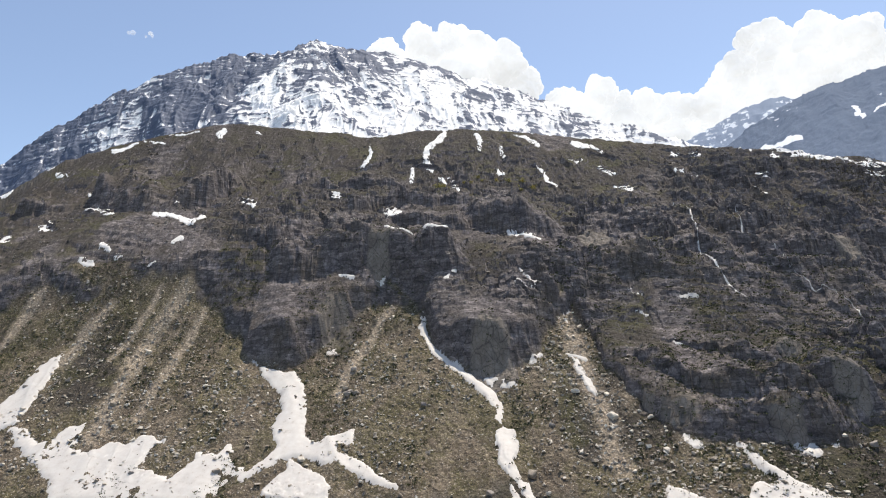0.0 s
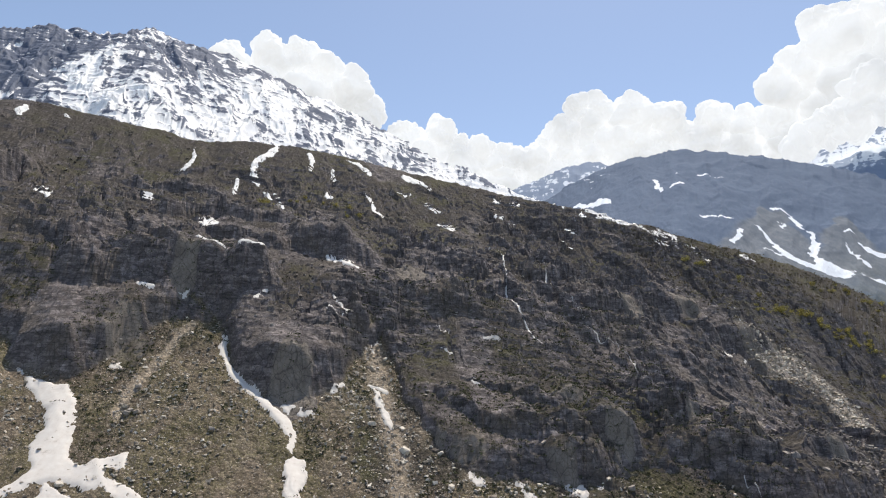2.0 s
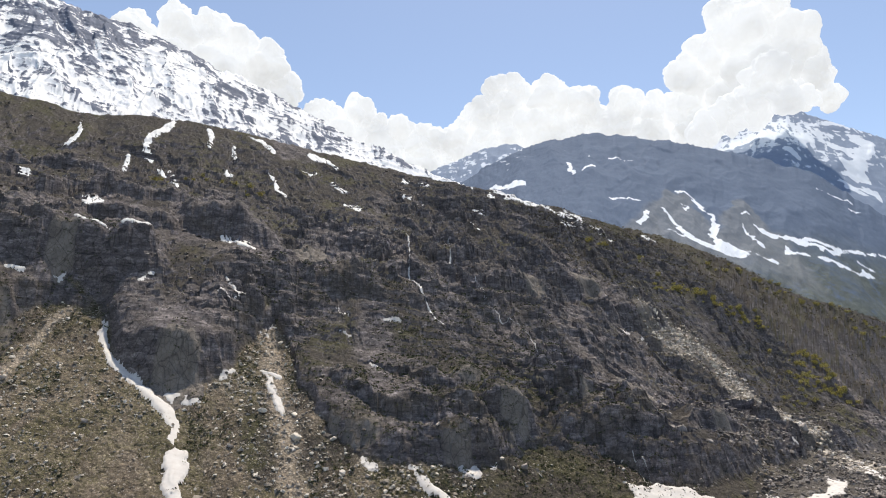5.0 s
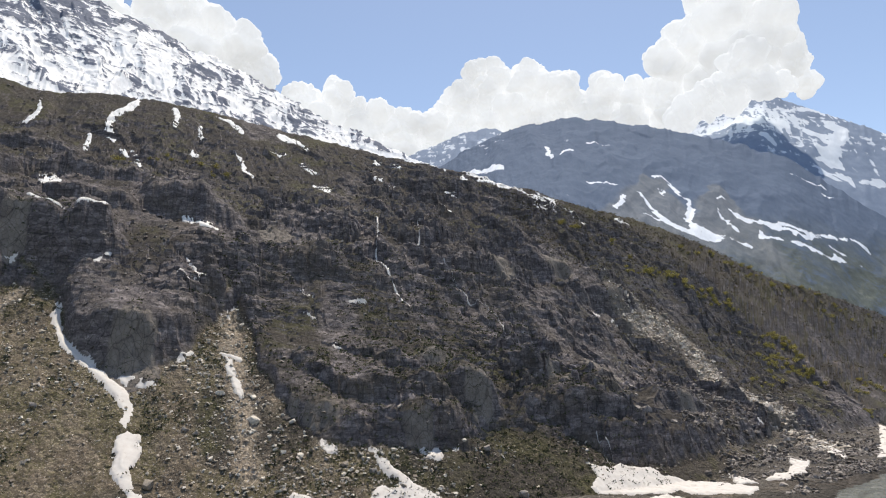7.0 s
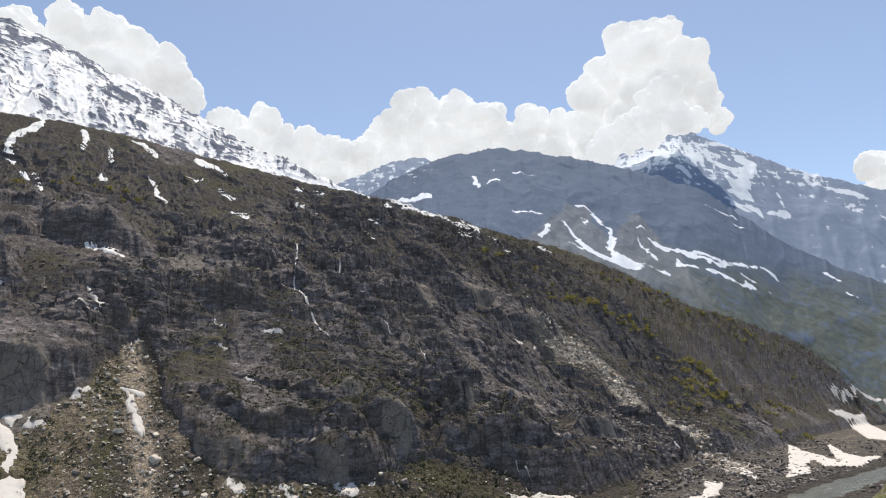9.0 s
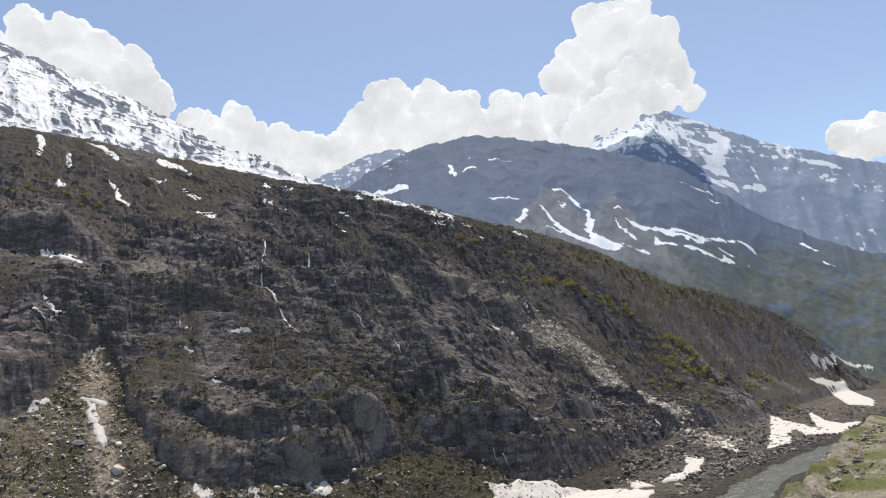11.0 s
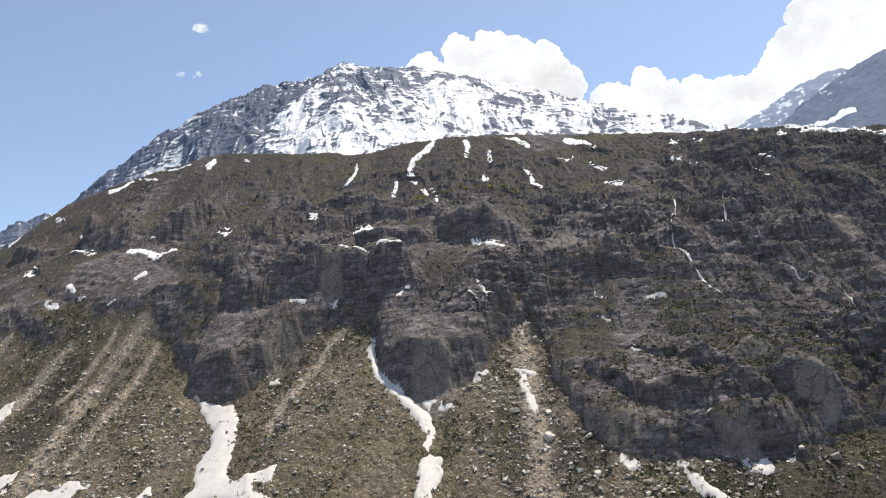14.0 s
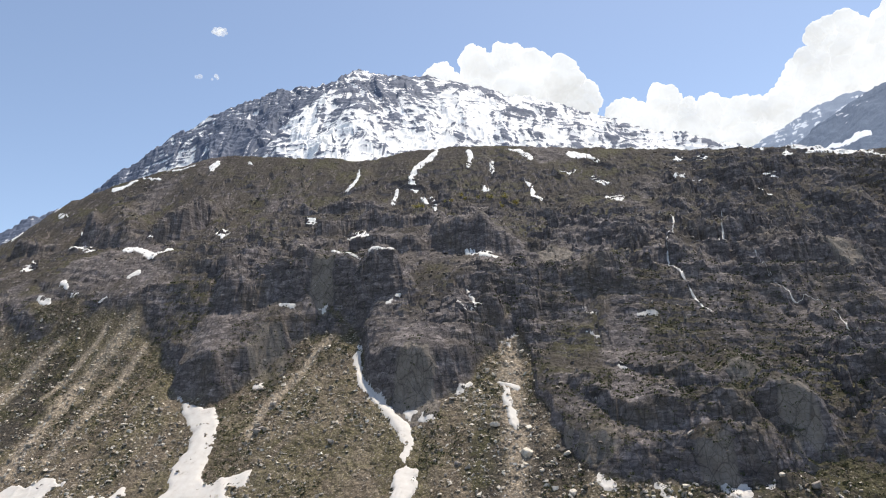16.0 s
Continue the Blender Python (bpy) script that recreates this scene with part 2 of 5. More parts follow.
def cloud_material(name, veil=False):
    n = Nodes(name, 1.0)
    n.out.inputs["Specular IOR Level"].default_value = 0.0
    # clouds are no lamps: added glow stands for sunlight scattered through them
    n.out.inputs["Emission Color"].default_value = (0.85, 0.915, 1.01, 1)
    # noise in the glow paints their soft grey shading
    glow = n.ramp(n.noise(n.scaled(0.003, 0.003, 0.004), 1.0, 3, 0.45), (0.36, 0.54), (0.46, 0.605), (0.58, 0.65))
    n.link(glow, n.out.inputs["Emission Strength"])
    if veil:
        n.link(n.ramp(n.noise(n.scaled(0.008, 0.008, 0.008), 1.0, 7, 0.68, 0.6), (0.35, 0.05), (0.7, 0.4)), n.out.inputs["Alpha"])
    return n.done((0.24, 0.25, 0.27), n.noise(n.scaled(0.01, 0.01, 0.01), 1.0, 4, 0.5), 10.0, 0.35)


def water_material():
    n = Nodes("river_water", 0.18)
    foam = n.ramp(n.noise(n.scaled(0.07, 0.22, 0.2, (0, 0, -0.55)), 1.0, 9, 0.72, 0.8), (0.42, (0.115, 0.12, 0.1)), (0.6, (0.19, 0.195, 0.168)), (0.72, (0.5, 0.5, 0.47)))
    n.out.inputs["Specular IOR Level"].default_value = 0.5
    return n.done(foam, n.noise(n.scaled(0.4, 1.2, 0.5, (0, 0, 0.6)), 1.0, 6, 0.6), 0.3, 0.6)


def fall_material():
    n = Nodes("falling_water", 0.4)
    return n.done(n.ramp(n.noise(n.scaled(0.8, 0.8, 0.15), 1.0, 6, 0.7), (0.35, (0.24, 0.235, 0.23)), (0.6, (0.68, 0.67, 0.65))))


def bank_material():
    n = Nodes("roadside_earth", 0.95)
    grit = n.cells(n.scaled(1, 1, 1), 4.0)
    earth = n.ramp(n.noise(n.scaled(1.5, 1.5, 1.5), 1.0, 9, 0.7), (0.3, (0.17, 0.145, 0.11)), (0.7, (0.38, 0.34, 0.275)))
    earth = n.mix(n.ramp(grit["Distance"], (0.2, 0.7), (0.5, 0.0)), earth, n.ramp(grit["Color"], (0.2, (0.15, 0.13, 0.11)), (0.8, (0.42, 0.4, 0.36))))
    green = n.ramp(n.noise(n.scaled(3, 3, 3), 1.0, 6, 0.7), (0.3, (0.07, 0.085, 0.022)), (0.7, (0.16, 0.17, 0.05)))
    colour = n.mix(n.ramp(n.noise(n.scaled(0.28, 0.28, 0.28), 1.0, 5, 0.6), (0.46, 0.0), (0.56, 0.9)), earth, green)
    return n.done(colour, n.noise(n.scaled(2.5, 2.5, 2.5), 1.0, 9, 0.75), 0.25, 0.9)


HILLSIDE, SNOW_OLD, PEAK = hillside_material(), snow_material(), peak_material()
# low and high rock tones carry the haze, more of it on the farthest peak
FAR_ROCK = hazed_material("hazed_ridge_rock", (0.075, 0.112, 0.18), (0.105, 0.148, 0.222), (0.072, 0.084, 0.07))
FARTHEST = hazed_material("hazed_snow_rock", (0.18, 0.235, 0.33), (0.225, 0.285, 0.385), (0.15, 0.195, 0.25), (0.62, 0.68, 0.76))
STONE_PALE = stone_material("pale_stone", (0.27, 0.225, 0.175), (0.86, 0.79, 0.69))
STONE_GREY = stone_material("grey_stone", (0.09, 0.078, 0.071), (0.44, 0.395, 0.355))
STONE_TAN = stone_material("tan_stone", (0.17, 0.145, 0.115), (0.5, 0.455, 0.38))
LEAF_YOUNG = leaf_material("young_leaves", (0.25, 0.225, 0.07), (0.5, 0.43, 0.14))
LEAF_DARK = leaf_material("juniper", (0.03, 0.036, 0.018), (0.075, 0.085, 0.035))
TWIG = leaf_material("bare_twigs", (0.058, 0.049, 0.031), (0.14, 0.12, 0.056))
BARK = stone_material("bark", (0.1, 0.085, 0.065), (0.28, 0.26, 0.22))
CLOUD, VEIL, RIVER, FALL, BANK = cloud_material("cloud"), cloud_material("cloud_veil", True), water_material(), fall_material(), bank_material()


# ---- terrain ----
TABLE = np.random.RandomState(7).rand(256, 256)


def cell(x, y):
    """Smooth noise of 0 to 1 with one cell a unit."""
    i, j = np.floor(x).astype(int), np.floor(y).astype(int)
    u, v = x - i, y - j
    u, v = u * u * u * (u * (6 * u - 15) + 10), v * v * v * (v * (6 * v - 15) + 10)
    i0, j0, i1, j1 = i & 255, j & 255, (i + 1) & 255, (j + 1) & 255
    a = TABLE[i0, j0] * (1 - u) + TABLE[i1, j0] * u
    b = TABLE[i0, j1] * (1 - u) + TABLE[i1, j1] * u
    return a * (1 - v) + b * v


def fbm(x, y, octaves=4, gain=0.5):
    """Layered noise of about -1 to 1."""
    out, amp, total = 0.0, 1.0, 0.0
    for k in range(octaves):
        out, total = out + amp * (2 * cell(x + 17.3 * k, y + 31.7 * k) - 1), total + amp
        x, y, amp = 1.6 * x + 1.2 * y, 1.6 * y - 1.2 * x, amp * gain
    return out / total * 1.5


def ridged(x, y, octaves=4, gain=0.5):
    """Layered creased noise of 0 to 1, with sharp ridges."""
    out, amp, total = 0.0, 1.0, 0.0
    for k in range(octaves):
        out, total = out + amp * (1 - np.abs(2 * cell(x + 11.9 * k, y + 7.1 * k) - 1)) ** 2, total + amp
        x, y, amp = 1.6 * x + 1.2 * y, 1.6 * y - 1.2 * x, amp * gain
    return out / total


def crags(x, y, size, seed):
    """Tilted blocks with sharp joints between them, about -1 to 1."""
    x, y = x / size, y / size
    i, j = np.floor(x).astype(int), np.floor(y).astype(int)
    best, out = np.full(np.shape(x), 9.0), np.zeros(np.shape(x))
    for di in (-1, 0, 1):
        for dj in (-1, 0, 1):
            a, b = (i + di + seed) & 255, (j + dj + 3 * seed) & 255
            cx, cy = i + di + TABLE[a, b], j + dj + TABLE[b, a]
            far = (x - cx) ** 2 + (y - cy) ** 2
            lift = 2 * TABLE[(a + 71) & 255, b] - 1 + 1.5 * (TABLE[a, (b + 37) & 255] - 0.5) * (x - cx) + 1.5 * (TABLE[(a + 9) & 255, (b + 99) & 255] - 0.5) * (y - cy)
            near = far < best
            best, out = np.where(near, far, best), np.where(near, lift, out)
    return out


def smooth(a, b, x):
    t = np.clip((x - a) / (b - a), 0, 1)
    return t * t * (3 - 2 * t)


def soft_line(x, knots, w=12.0):
    """A rounded line through (x, value) knots."""
    kx, kv = np.array(knots, float).T
    return sum(np.interp(x + d, kx, kv) for d in (-2 * w, -w, 0, w, 2 * w)) / 5


# the foot of the hillside, its crest in plan, and the crest's height, along x
FOOT = ((-900, 470), (-500, 390), (-250, 372), (0, 366), (110, 362), (200, 350), (300, 345), (400, 358), (470, 398), (570, 440), (700, 505),
        (906, 585), (965, 612), (1100, 655), (1263, 705), (1500, 770), (1700, 820))
CREST_Y = ((-1000, 820), (-500, 830), (-280, 845), (0, 860), (154, 855), (312, 845), (416, 790), (495, 780), (588, 785), (697, 795), (781, 770),
           (892, 755), (1024, 755), (1163, 765), (1263, 775), (1500, 830), (1700, 900))
CREST_Z = ((-1000, 200), (-700, 280), (-541, 335), (-496, 368), (-420, 392), (-348, 404), (-277, 419), (-200, 408), (-131, 400), (-80, 393), (-17, 399), (60, 396),
           (154, 381), (312, 354), (416, 320), (495, 307), (588, 292), (697, 280), (781, 249), (892, 198), (1024, 174), (1163, 146), (1263, 112), (1400, 60), (1700, 5))
# where the scree ends and the bare rock begins, in plan
SCREE_TOP = ((-900, 560), (-360, 545), (-317, 571), (-212, 552), (-173, 533), (-140, 494), (-113, 484), (-97, 505), (-66, 535), (-45, 556),
             (-22, 540), (2, 484), (24, 467), (43, 467), (63, 488), (80, 515), (93, 545), (104, 505), (113, 436), (124, 415), (142, 405), (158, 398),
             (181, 391), (209, 388), (223, 395), (257, 402), (282, 398), (300, 384), (305, 369), (322, 361), (344, 362), (374, 369), (417, 387), (474, 416),
             (520, 440), (600, 458), (720, 508), (960, 610), (1263, 700), (1600, 790))
# how far the rock stands out above the scree
BUTTRESS = ((-900, 4), (-260, 3), (-200, 4), (-160, 10), (-125, 28), (-85, 22), (-50, 3), (-25, 4), (5, 24), (30, 32), (58, 20), (88, 2), (104, 4),
            (125, 12), (170, 14), (215, 16), (260, 14), (300, 18), (360, 20), (430, 14), (520, 14), (620, 12), (800, 8), (1600, 4))


def profile(u, x):
    steep = np.interp(u, (0, 0.15, 0.3, 0.36, 0.4, 0.5, 0.6, 0.7, 0.8, 0.9, 1.0), (0, 0.13, 0.265, 0.35, 0.43, 0.535, 0.6, 0.67, 0.76, 0.885, 1.0))
    late = np.interp(u, (0, 0.15, 0.3, 0.46, 0.55, 0.65, 0.8, 1.0), (0, 0.085, 0.185, 0.36, 0.49, 0.63, 0.8, 1.0))
    w = smooth(300, 460, x)
    return steep * (1 - w) + late * w


def base_height(x, y):
    """The hillside without its rock relief, and how far up it a place lies (0 foot, 1 crest)."""
    yb, yc, zc = soft_line(x, FOOT), soft_line(x, CREST_Y), soft_line(x, CREST_Z)
    u = (y - yb) / (yc - yb)
    up = zc * profile(np.clip(u, 0, 1), x)
    return np.where(u > 1, zc + 0.12 * (y - yc) * (u < 1.25) + (0.03 * (yc - yb) - 0.5 * (y - yb - 1.25 * (yc - yb))) * (u >= 1.25), up), u


def line_fall(x, y, points, width):
    """1 on a line through points in plan, fading out to its width on both sides."""
    best = np.full(np.shape(x), 1e9)
    for (ax, ay), (bx, by) in zip(points[:-1], points[1:]):
        dx, dy = bx - ax, by - ay
        t = np.clip(((x - ax) * dx + (y - ay) * dy) / (dx * dx + dy * dy), 0, 1)
        best = np.minimum(best, np.hypot(x - ax - t * dx, y - ay - t * dy))
    return np.clip(1 - best / width, 0, 1)


# gullies and chutes down the slope, in plan: line, width, depth
CHUTES = (
    (((-140, 500), (-122, 470), (-118, 440), (-130, 400)), 16, 3.0),
    (((-22, 535), (0, 490), (22, 470), (34, 455), (38, 420), (48, 385)), 13, 3.0),
    (((92, 530), (96, 500), (101, 465), (104, 425)), 12, 2.0),
    (((-345, 520), (-330, 560), (-310, 590)), 18, 2.5),
    (((215, 640), (228, 625), (240, 590), (255, 560), (275, 530)), 18, 6.0),
    (((-60, 850), (-40, 800), (-30, 740)), 30, 5.0),
    (((90, 845), (60, 790), (55, 740)), 24, 4.0),
    (((-95, 850), (-100, 790), (-120, 740)), 26, 5.0),
)
ROCKFALL = ((510, 595), (552, 596), (566, 576), (560, 540), (548, 500), (556, 470), (553, 430), (535, 395))
# tan debris trails down the scree fans
TRAILS = (
    (((-210, 552), (-221, 530), (-227, 497), (-227, 458), (-222, 432)), 9.0),
    (((-192, 537), (-196, 513), (-201, 476), (-203, 448)), 6.0),
    (((-270, 539), (-279, 524), (-282, 501)), 8.0),
    (((-335, 555), (-340, 537), (-343, 522)), 8.0),
    (((-44, 535), (-57, 518), (-66, 491), (-74, 459)), 6.0),
    (((90, 527), (91, 488), (92, 452), (94, 418), (90, 390)), 11.0),
    (((-233, 548), (-241, 522), (-244, 498)), 6.0),
    (((179, 545), (186, 530), (196, 516)), 5.0),
)


# smooth pale slabs in the cliffs: place in plan, half width
SLABS = ((228, 460, 16), (306, 422, 9), (383, 482, 16), (235, 410, 9), (410, 411, 11), (136, 417, 10), (120, 429, 6), (346, 583, 13), (30, 472, 15), (428, 612, 14), (188, 396, 9), (378, 424, 9), (491, 602, 13), (-83, 517, 13), (137, 417, 8), (-53, 557, 10), (134, 582, 14), (-82, 516, 11))
CLIFFS = []


def cliff(height, *foot):
    """A rock wall of a height in metres that rises along its foot line, given in plan from west to east."""
    CLIFFS.append((height, np.array(foot, float)))


cliff(15, (-471, 721), (-433, 709), (-409, 720))
cliff(31, (-393, 726), (-321, 679), (-272, 659), (-246, 680), (-230, 715))
cliff(12, (-168, 584), (-148, 573), (-128, 596))
cliff(9, (-156, 616), (-120, 635))
cliff(22, (-146, 548), (-122, 542), (-102, 546), (-77, 548))
cliff(14, (-98, 669), (-53, 691), (-12, 684), (30, 698))
cliff(11, (-48, 610), (-12, 600), (19, 601))
cliff(25, (-74, 546), (-49, 549), (-26, 547), (1, 544), (12, 550))
cliff(27, (27, 609), (55, 600), (83, 588), (101, 580))
cliff(17, (72, 520), (92, 523), (115, 531))
cliff(15, (135, 605), (170, 596), (200, 593))
cliff(20, (193, 569), (213, 568), (228, 552))
cliff(14, (248, 708), (264, 653))
cliff(13, (266, 596), (319, 611))
cliff(20, (186, 451), (208, 443), (231, 441))
cliff(11, (135, 445), (155, 415), (183, 416))
cliff(9, (-140, 744), (-88, 739), (-37, 741))
cliff(8, (-368, 575), (-314, 551), (-284, 548))
cliff(9, (-66, 535), (-45, 539), (-31, 539))
cliff(10, (129, 558), (157, 547), (186, 539))
cliff(8, (113, 469), (138, 452))
cliff(24, (277, 435), (289, 420), (308, 424))
cliff(20, (297, 405), (321, 414), (351, 414))
cliff(18, (219, 412), (233, 407), (247, 402))
cliff(19, (288, 559), (331, 571), (392, 598), (440, 603))
cliff(20, (434, 583), (483, 592), (523, 601))
cliff(15, (273, 391), (304, 391), (341, 383))
cliff(16, (382, 408), (425, 414))
cliff(11, (584, 466), (630, 472))
cliff(12, (164, 415), (187, 405), (213, 402))
cliff(10, (182, 393), (200, 389), (220, 390))
cliff(10, (277, 627), (294, 585))
cliff(12, (507, 472), (540, 456))


def cliff_rise(x, y, jointed):
    """How far the rock walls lift the ground, and where their steep faces are."""
    rise, face = np.zeros(np.shape(x)), np.zeros(np.shape(x))
    for n, (height, foot) in enumerate(CLIFFS):
        near = (x > foot[0, 0] - 16) & (x < foot[-1, 0] + 16) & (y > foot[:, 1].min() - 25) & (y < foot[:, 1].max() + 3 * height + 30)
        if not near.any():
            continue
        px, py = x[near], y[near]
        bent = px + 2.5 * fbm(px / 11, py / 11, 3)
        column = TABLE[np.floor(bent / 5.5).astype(int) & 255, (40 + 7 * n) & 255] + 0.5 * TABLE[np.floor(bent / 2.3).astype(int) & 255, (90 + 5 * n) & 255]
        s = py - np.interp(bent, foot[:, 0], foot[:, 1]) + 4.5 * fbm(px / 17, py / 30 + n, 3) - 3.0 * (column - 0.7) * jointed[near]
        ends = smooth(-10, 9, bent - foot[0, 0]) * smooth(-10, 9, foot[-1, 0] - bent)
        broken = (0.74 + 0.55 * fbm(px / 32 + 5, n + py / 60, 2)).clip(0.2, 1.2)
        wall = smooth(0, 0.42 * height + 1.0, s)
        up = 0.8 * height * broken * ends * wall * (1 - smooth(0.5 * height, 2.4 * height + 16, s))
        rise[near] += up - 0.1 * height * ends * smooth(-12, -2, s) * (1 - wall)
        face[near] = np.maximum(face[near], ends * smooth(-1, 1, s) * (1 - smooth(0.42 * height + 1, 0.55 * height + 4, s)))
    return rise, face


def hill(x, y, fine=True):
    """Height of the hillside with its rock relief, and its masks: rock, grass, bare talus."""
    wx, wy = x + 16 * fbm(x / 55, y / 55, 4), y + 16 * fbm(x / 55 + 40, y / 55 + 9, 4)
    z, u = base_height(x, y)
    top = soft_line(x + 5 * fbm(x / 25, y / 25, 3), SCREE_TOP, 3.0) + 5 * fbm(x / 16, y / 16, 4)
    above = y - top
    rock = smooth(-2, 4, above)
    talus = np.clip(1.8 * line_fall(x + 8 * fbm(x / 22, y / 22, 3), y + 8 * fbm(x / 22 + 5, y / 22, 3), ROCKFALL, 26), 0, 1)
    for points, width in TRAILS:
        talus = np.maximum(talus, 0.9 * smooth(0, 0.8, line_fall(x + 3 * fbm(x / 14, y / 14, 3), y, points, width)) * (1 - smooth(-5, 2, above)))
    rock = rock * (1 - 0.9 * talus)
    on = smooth(0.0, 0.06, u) * (1 - smooth(1.0, 1.12, u))
    # the walls that rise out of the scree
    z = z + soft_line(x + 0.4 * (wx - x), BUTTRESS, 6.0) * smooth(0, 12, above) * (1 - smooth(20, 110, above)) * on
    # middle cliff bands strongest, grassy upper slope weaker, patchy all over
    band = smooth(0.26, 0.36, u) * (1 - smooth(0.58, 0.72, u - 0.18 * smooth(-90, -190, x)))
    band = np.maximum(band, 0.95 * smooth(130, 220, x) * (1 - 0.55 * smooth(0.58, 0.74, u)) * (1 - smooth(0.85, 0.97, u)) * (1 - 0.55 * smooth(540, 760, x)))
    patch = 0.5 + 0.9 * fbm(x / 75 + 21, y / 75, 3)
    craggy = np.clip(band * np.clip(0.55 + 0.7 * (patch - 0.35), 0.25, 1.15) + 0.12 + 0.2 * smooth(0.55, 0.65, u) * (1 - smooth(0.93, 1.0, u)) + 0.2 * smooth(0.6, 0.75, u) * (1 - smooth(0.86, 0.95, u)) * (0.4 + patch) + 0.5 * smooth(0.6, 0.95, patch) * (1 - smooth(0.7, 0.85, u)) + 0.4 * smooth(270, 340, x) * (1 - smooth(500, 580, x)) * smooth(0.12, 0.25, u), 0, 1.15)
    rough = rock * craggy * on * (1 - 0.28 * smooth(80, -120, x) - 0.35 * smooth(-190, -270, x))
    slab = np.zeros(np.shape(x))
    for cx, cy, half in SLABS:
        e = np.hypot((x - cx) / half, (y - cy) / (0.9 * half)) + 0.25 * fbm(x / 6, y / 6, 2)
        slab = np.maximum(slab, smooth(1.15, 0.9, e) * on)
    rough = rough * (1 - 0.75 * slab)
    # ribs and gullies that run down the slope, and tilted blocks
    z = z + rough * (14 * (ridged(wx / 120, wy / 190, 3) - 0.5) + 5 * (ridged(wx / 40 + 5, wy / 55, 3) - 0.5))
    z = z + rough * (3.6 * crags(wx + 5 * fbm(x / 9, y / 9, 2), 0.8 * wy, 31.0, 3) + 2.4 * crags(wx + 2 * fbm(x / 5, y / 5, 2), 0.8 * wy, 12.5, 11))
    # shallow ribs and rills of the upper slope
    high = rock * on * smooth(0.55, 0.7, u) * (1 - 0.85 * smooth(0.88, 0.98, u))
    z = z + high * (9 * (ridged(wx / 60 + 9, wy / 160, 3) - 0.5) + 3.0 * (ridged(wx / 17, wy / 45 + 4, 3) - 0.5) + 2.0 * crags(wx, 0.7 * wy, 10.0, 29))
    lift, face = cliff_rise(x, y, 1 - 0.85 * slab)
    z = z + lift * on
    rock = np.maximum(rock, face * on)
    z = z + on * (1 - 0.6 * rock) * 2.6 * (ridged(wx / 30 + 3, wy / 140, 3) - 0.5)
    for points, width, depth in CHUTES:
        f = line_fall(wx if width > 20 else x, wy if width > 20 else y, points, width)
        z = z - depth * f * f * (3 - 2 * f) * on
    # broken ledges of beds that dip a little to the right
    held = 0.15 + 0.85 * smooth(0.25, 0.65, 0.5 + fbm(x / 38 + 7, y / 38, 3))
    for step, share in ((22.0, 0.45), (8.0, 0.7), (3.1, 0.7))[: 3 if fine else 2]:
        q = (z + 0.16 * x + 0.9 * step * fbm(x / 85, y / 85 + step, 3)) / step
        k = np.floor(q)
        z = z + share * held * rough * step * (k + smooth(0.2, 0.7, q - k) - q)
    if fine:
        z = z + rough * (0.7 * (ridged(x / 10, y / 13, 3) - 0.45) + 1.3 * crags(x + fbm(x / 2, y / 2, 2), y, 5.0, 23))
        z = z + on * (1 - 0.8 * rough) * (1.1 * fbm(x / 13, y / 13, 3) + 0.45 * crags(x, y, 3.2, 41) + 0.4 * fbm(x / 2.7, y / 2.7, 2))
    g = fbm(x / 42 + 3, y / 70, 5) + 0.25 * smooth(0.3, 0.45, u) + 0.6 * smooth(0.5, 0.7, u) + 0.5 * smooth(440, 600, x) - 0.05 + 1.2 * smooth(150, 200, x) * (1 - smooth(380, 460, x)) * (1 - smooth(0.1, 0.25, u))
    grass = smooth(0.0, 0.5, g) * (1 - talus) * (1 - face)
    rock = np.where(slab > 0, np.maximum(rock, 0.99) + slab, rock)
    # valley floor and its gentle bank
    flat = 0.5 * fbm(x / 30, y / 30, 3) + 0.25 * fbm(x / 5, y / 5, 2) + 0.3 * crags(x, y, 2.6, 51)
    apron = 5.0 * smooth(-75, 5, y - soft_line(x, FOOT)) * smooth(370, 430, x) * (1 - smooth(620, 720, x))
    flat = flat + apron * (1 + 0.25 * fbm(x / 14, y / 14, 3))
    z = np.where(u < 0, flat, z + flat * (1 - smooth(0, 0.12, u)))
    return z, rock, grass, talus, u



# ---- mesh helpers ----
def mesh_object(name, verts, faces, material, shade_smooth=True):
    """An object from arrays of vertices and of triangles or quads."""
    verts, faces = np.asarray(verts, np.float32), np.asarray(faces, np.int32)
    me = bpy.data.meshes.new(name)
    k = faces.shape[1]
    me.vertices.add(len(verts))
    me.vertices.foreach_set("co", verts.ravel())
    me.loops.add(faces.size)
    me.loops.foreach_set("vertex_index", faces.ravel())
    me.polygons.add(len(faces))
    me.polygons.foreach_set("loop_start", np.arange(0, faces.size, k, dtype=np.int32))
    me.polygons.foreach_set("loop_total", np.full(len(faces), k, np.int32))
    me.update(calc_edges=True)
    me.polygons.foreach_set("use_smooth", np.full(len(faces), shade_smooth))
    me.materials.append(material)
    return new(name, me)


def sheet(name, x, y, z, material, masks=(), shade_smooth=True):
    """A grid surface with float masks on its vertices."""
    n, m = x.shape
    idx = np.arange(n * m).reshape(n, m)
    quads = np.stack([idx[:-1, :-1], idx[:-1, 1:], idx[1:, 1:], idx[1:, :-1]], -1).reshape(-1, 4)
    ob = mesh_object(name, np.stack([x, y, z], -1).reshape(-1, 3), quads, material, shade_smooth)
    for key, values in masks:
        ob.data.attributes.new(key, "FLOAT", "POINT").data.foreach_set("value", np.asarray(values, np.float32).ravel())
    return ob


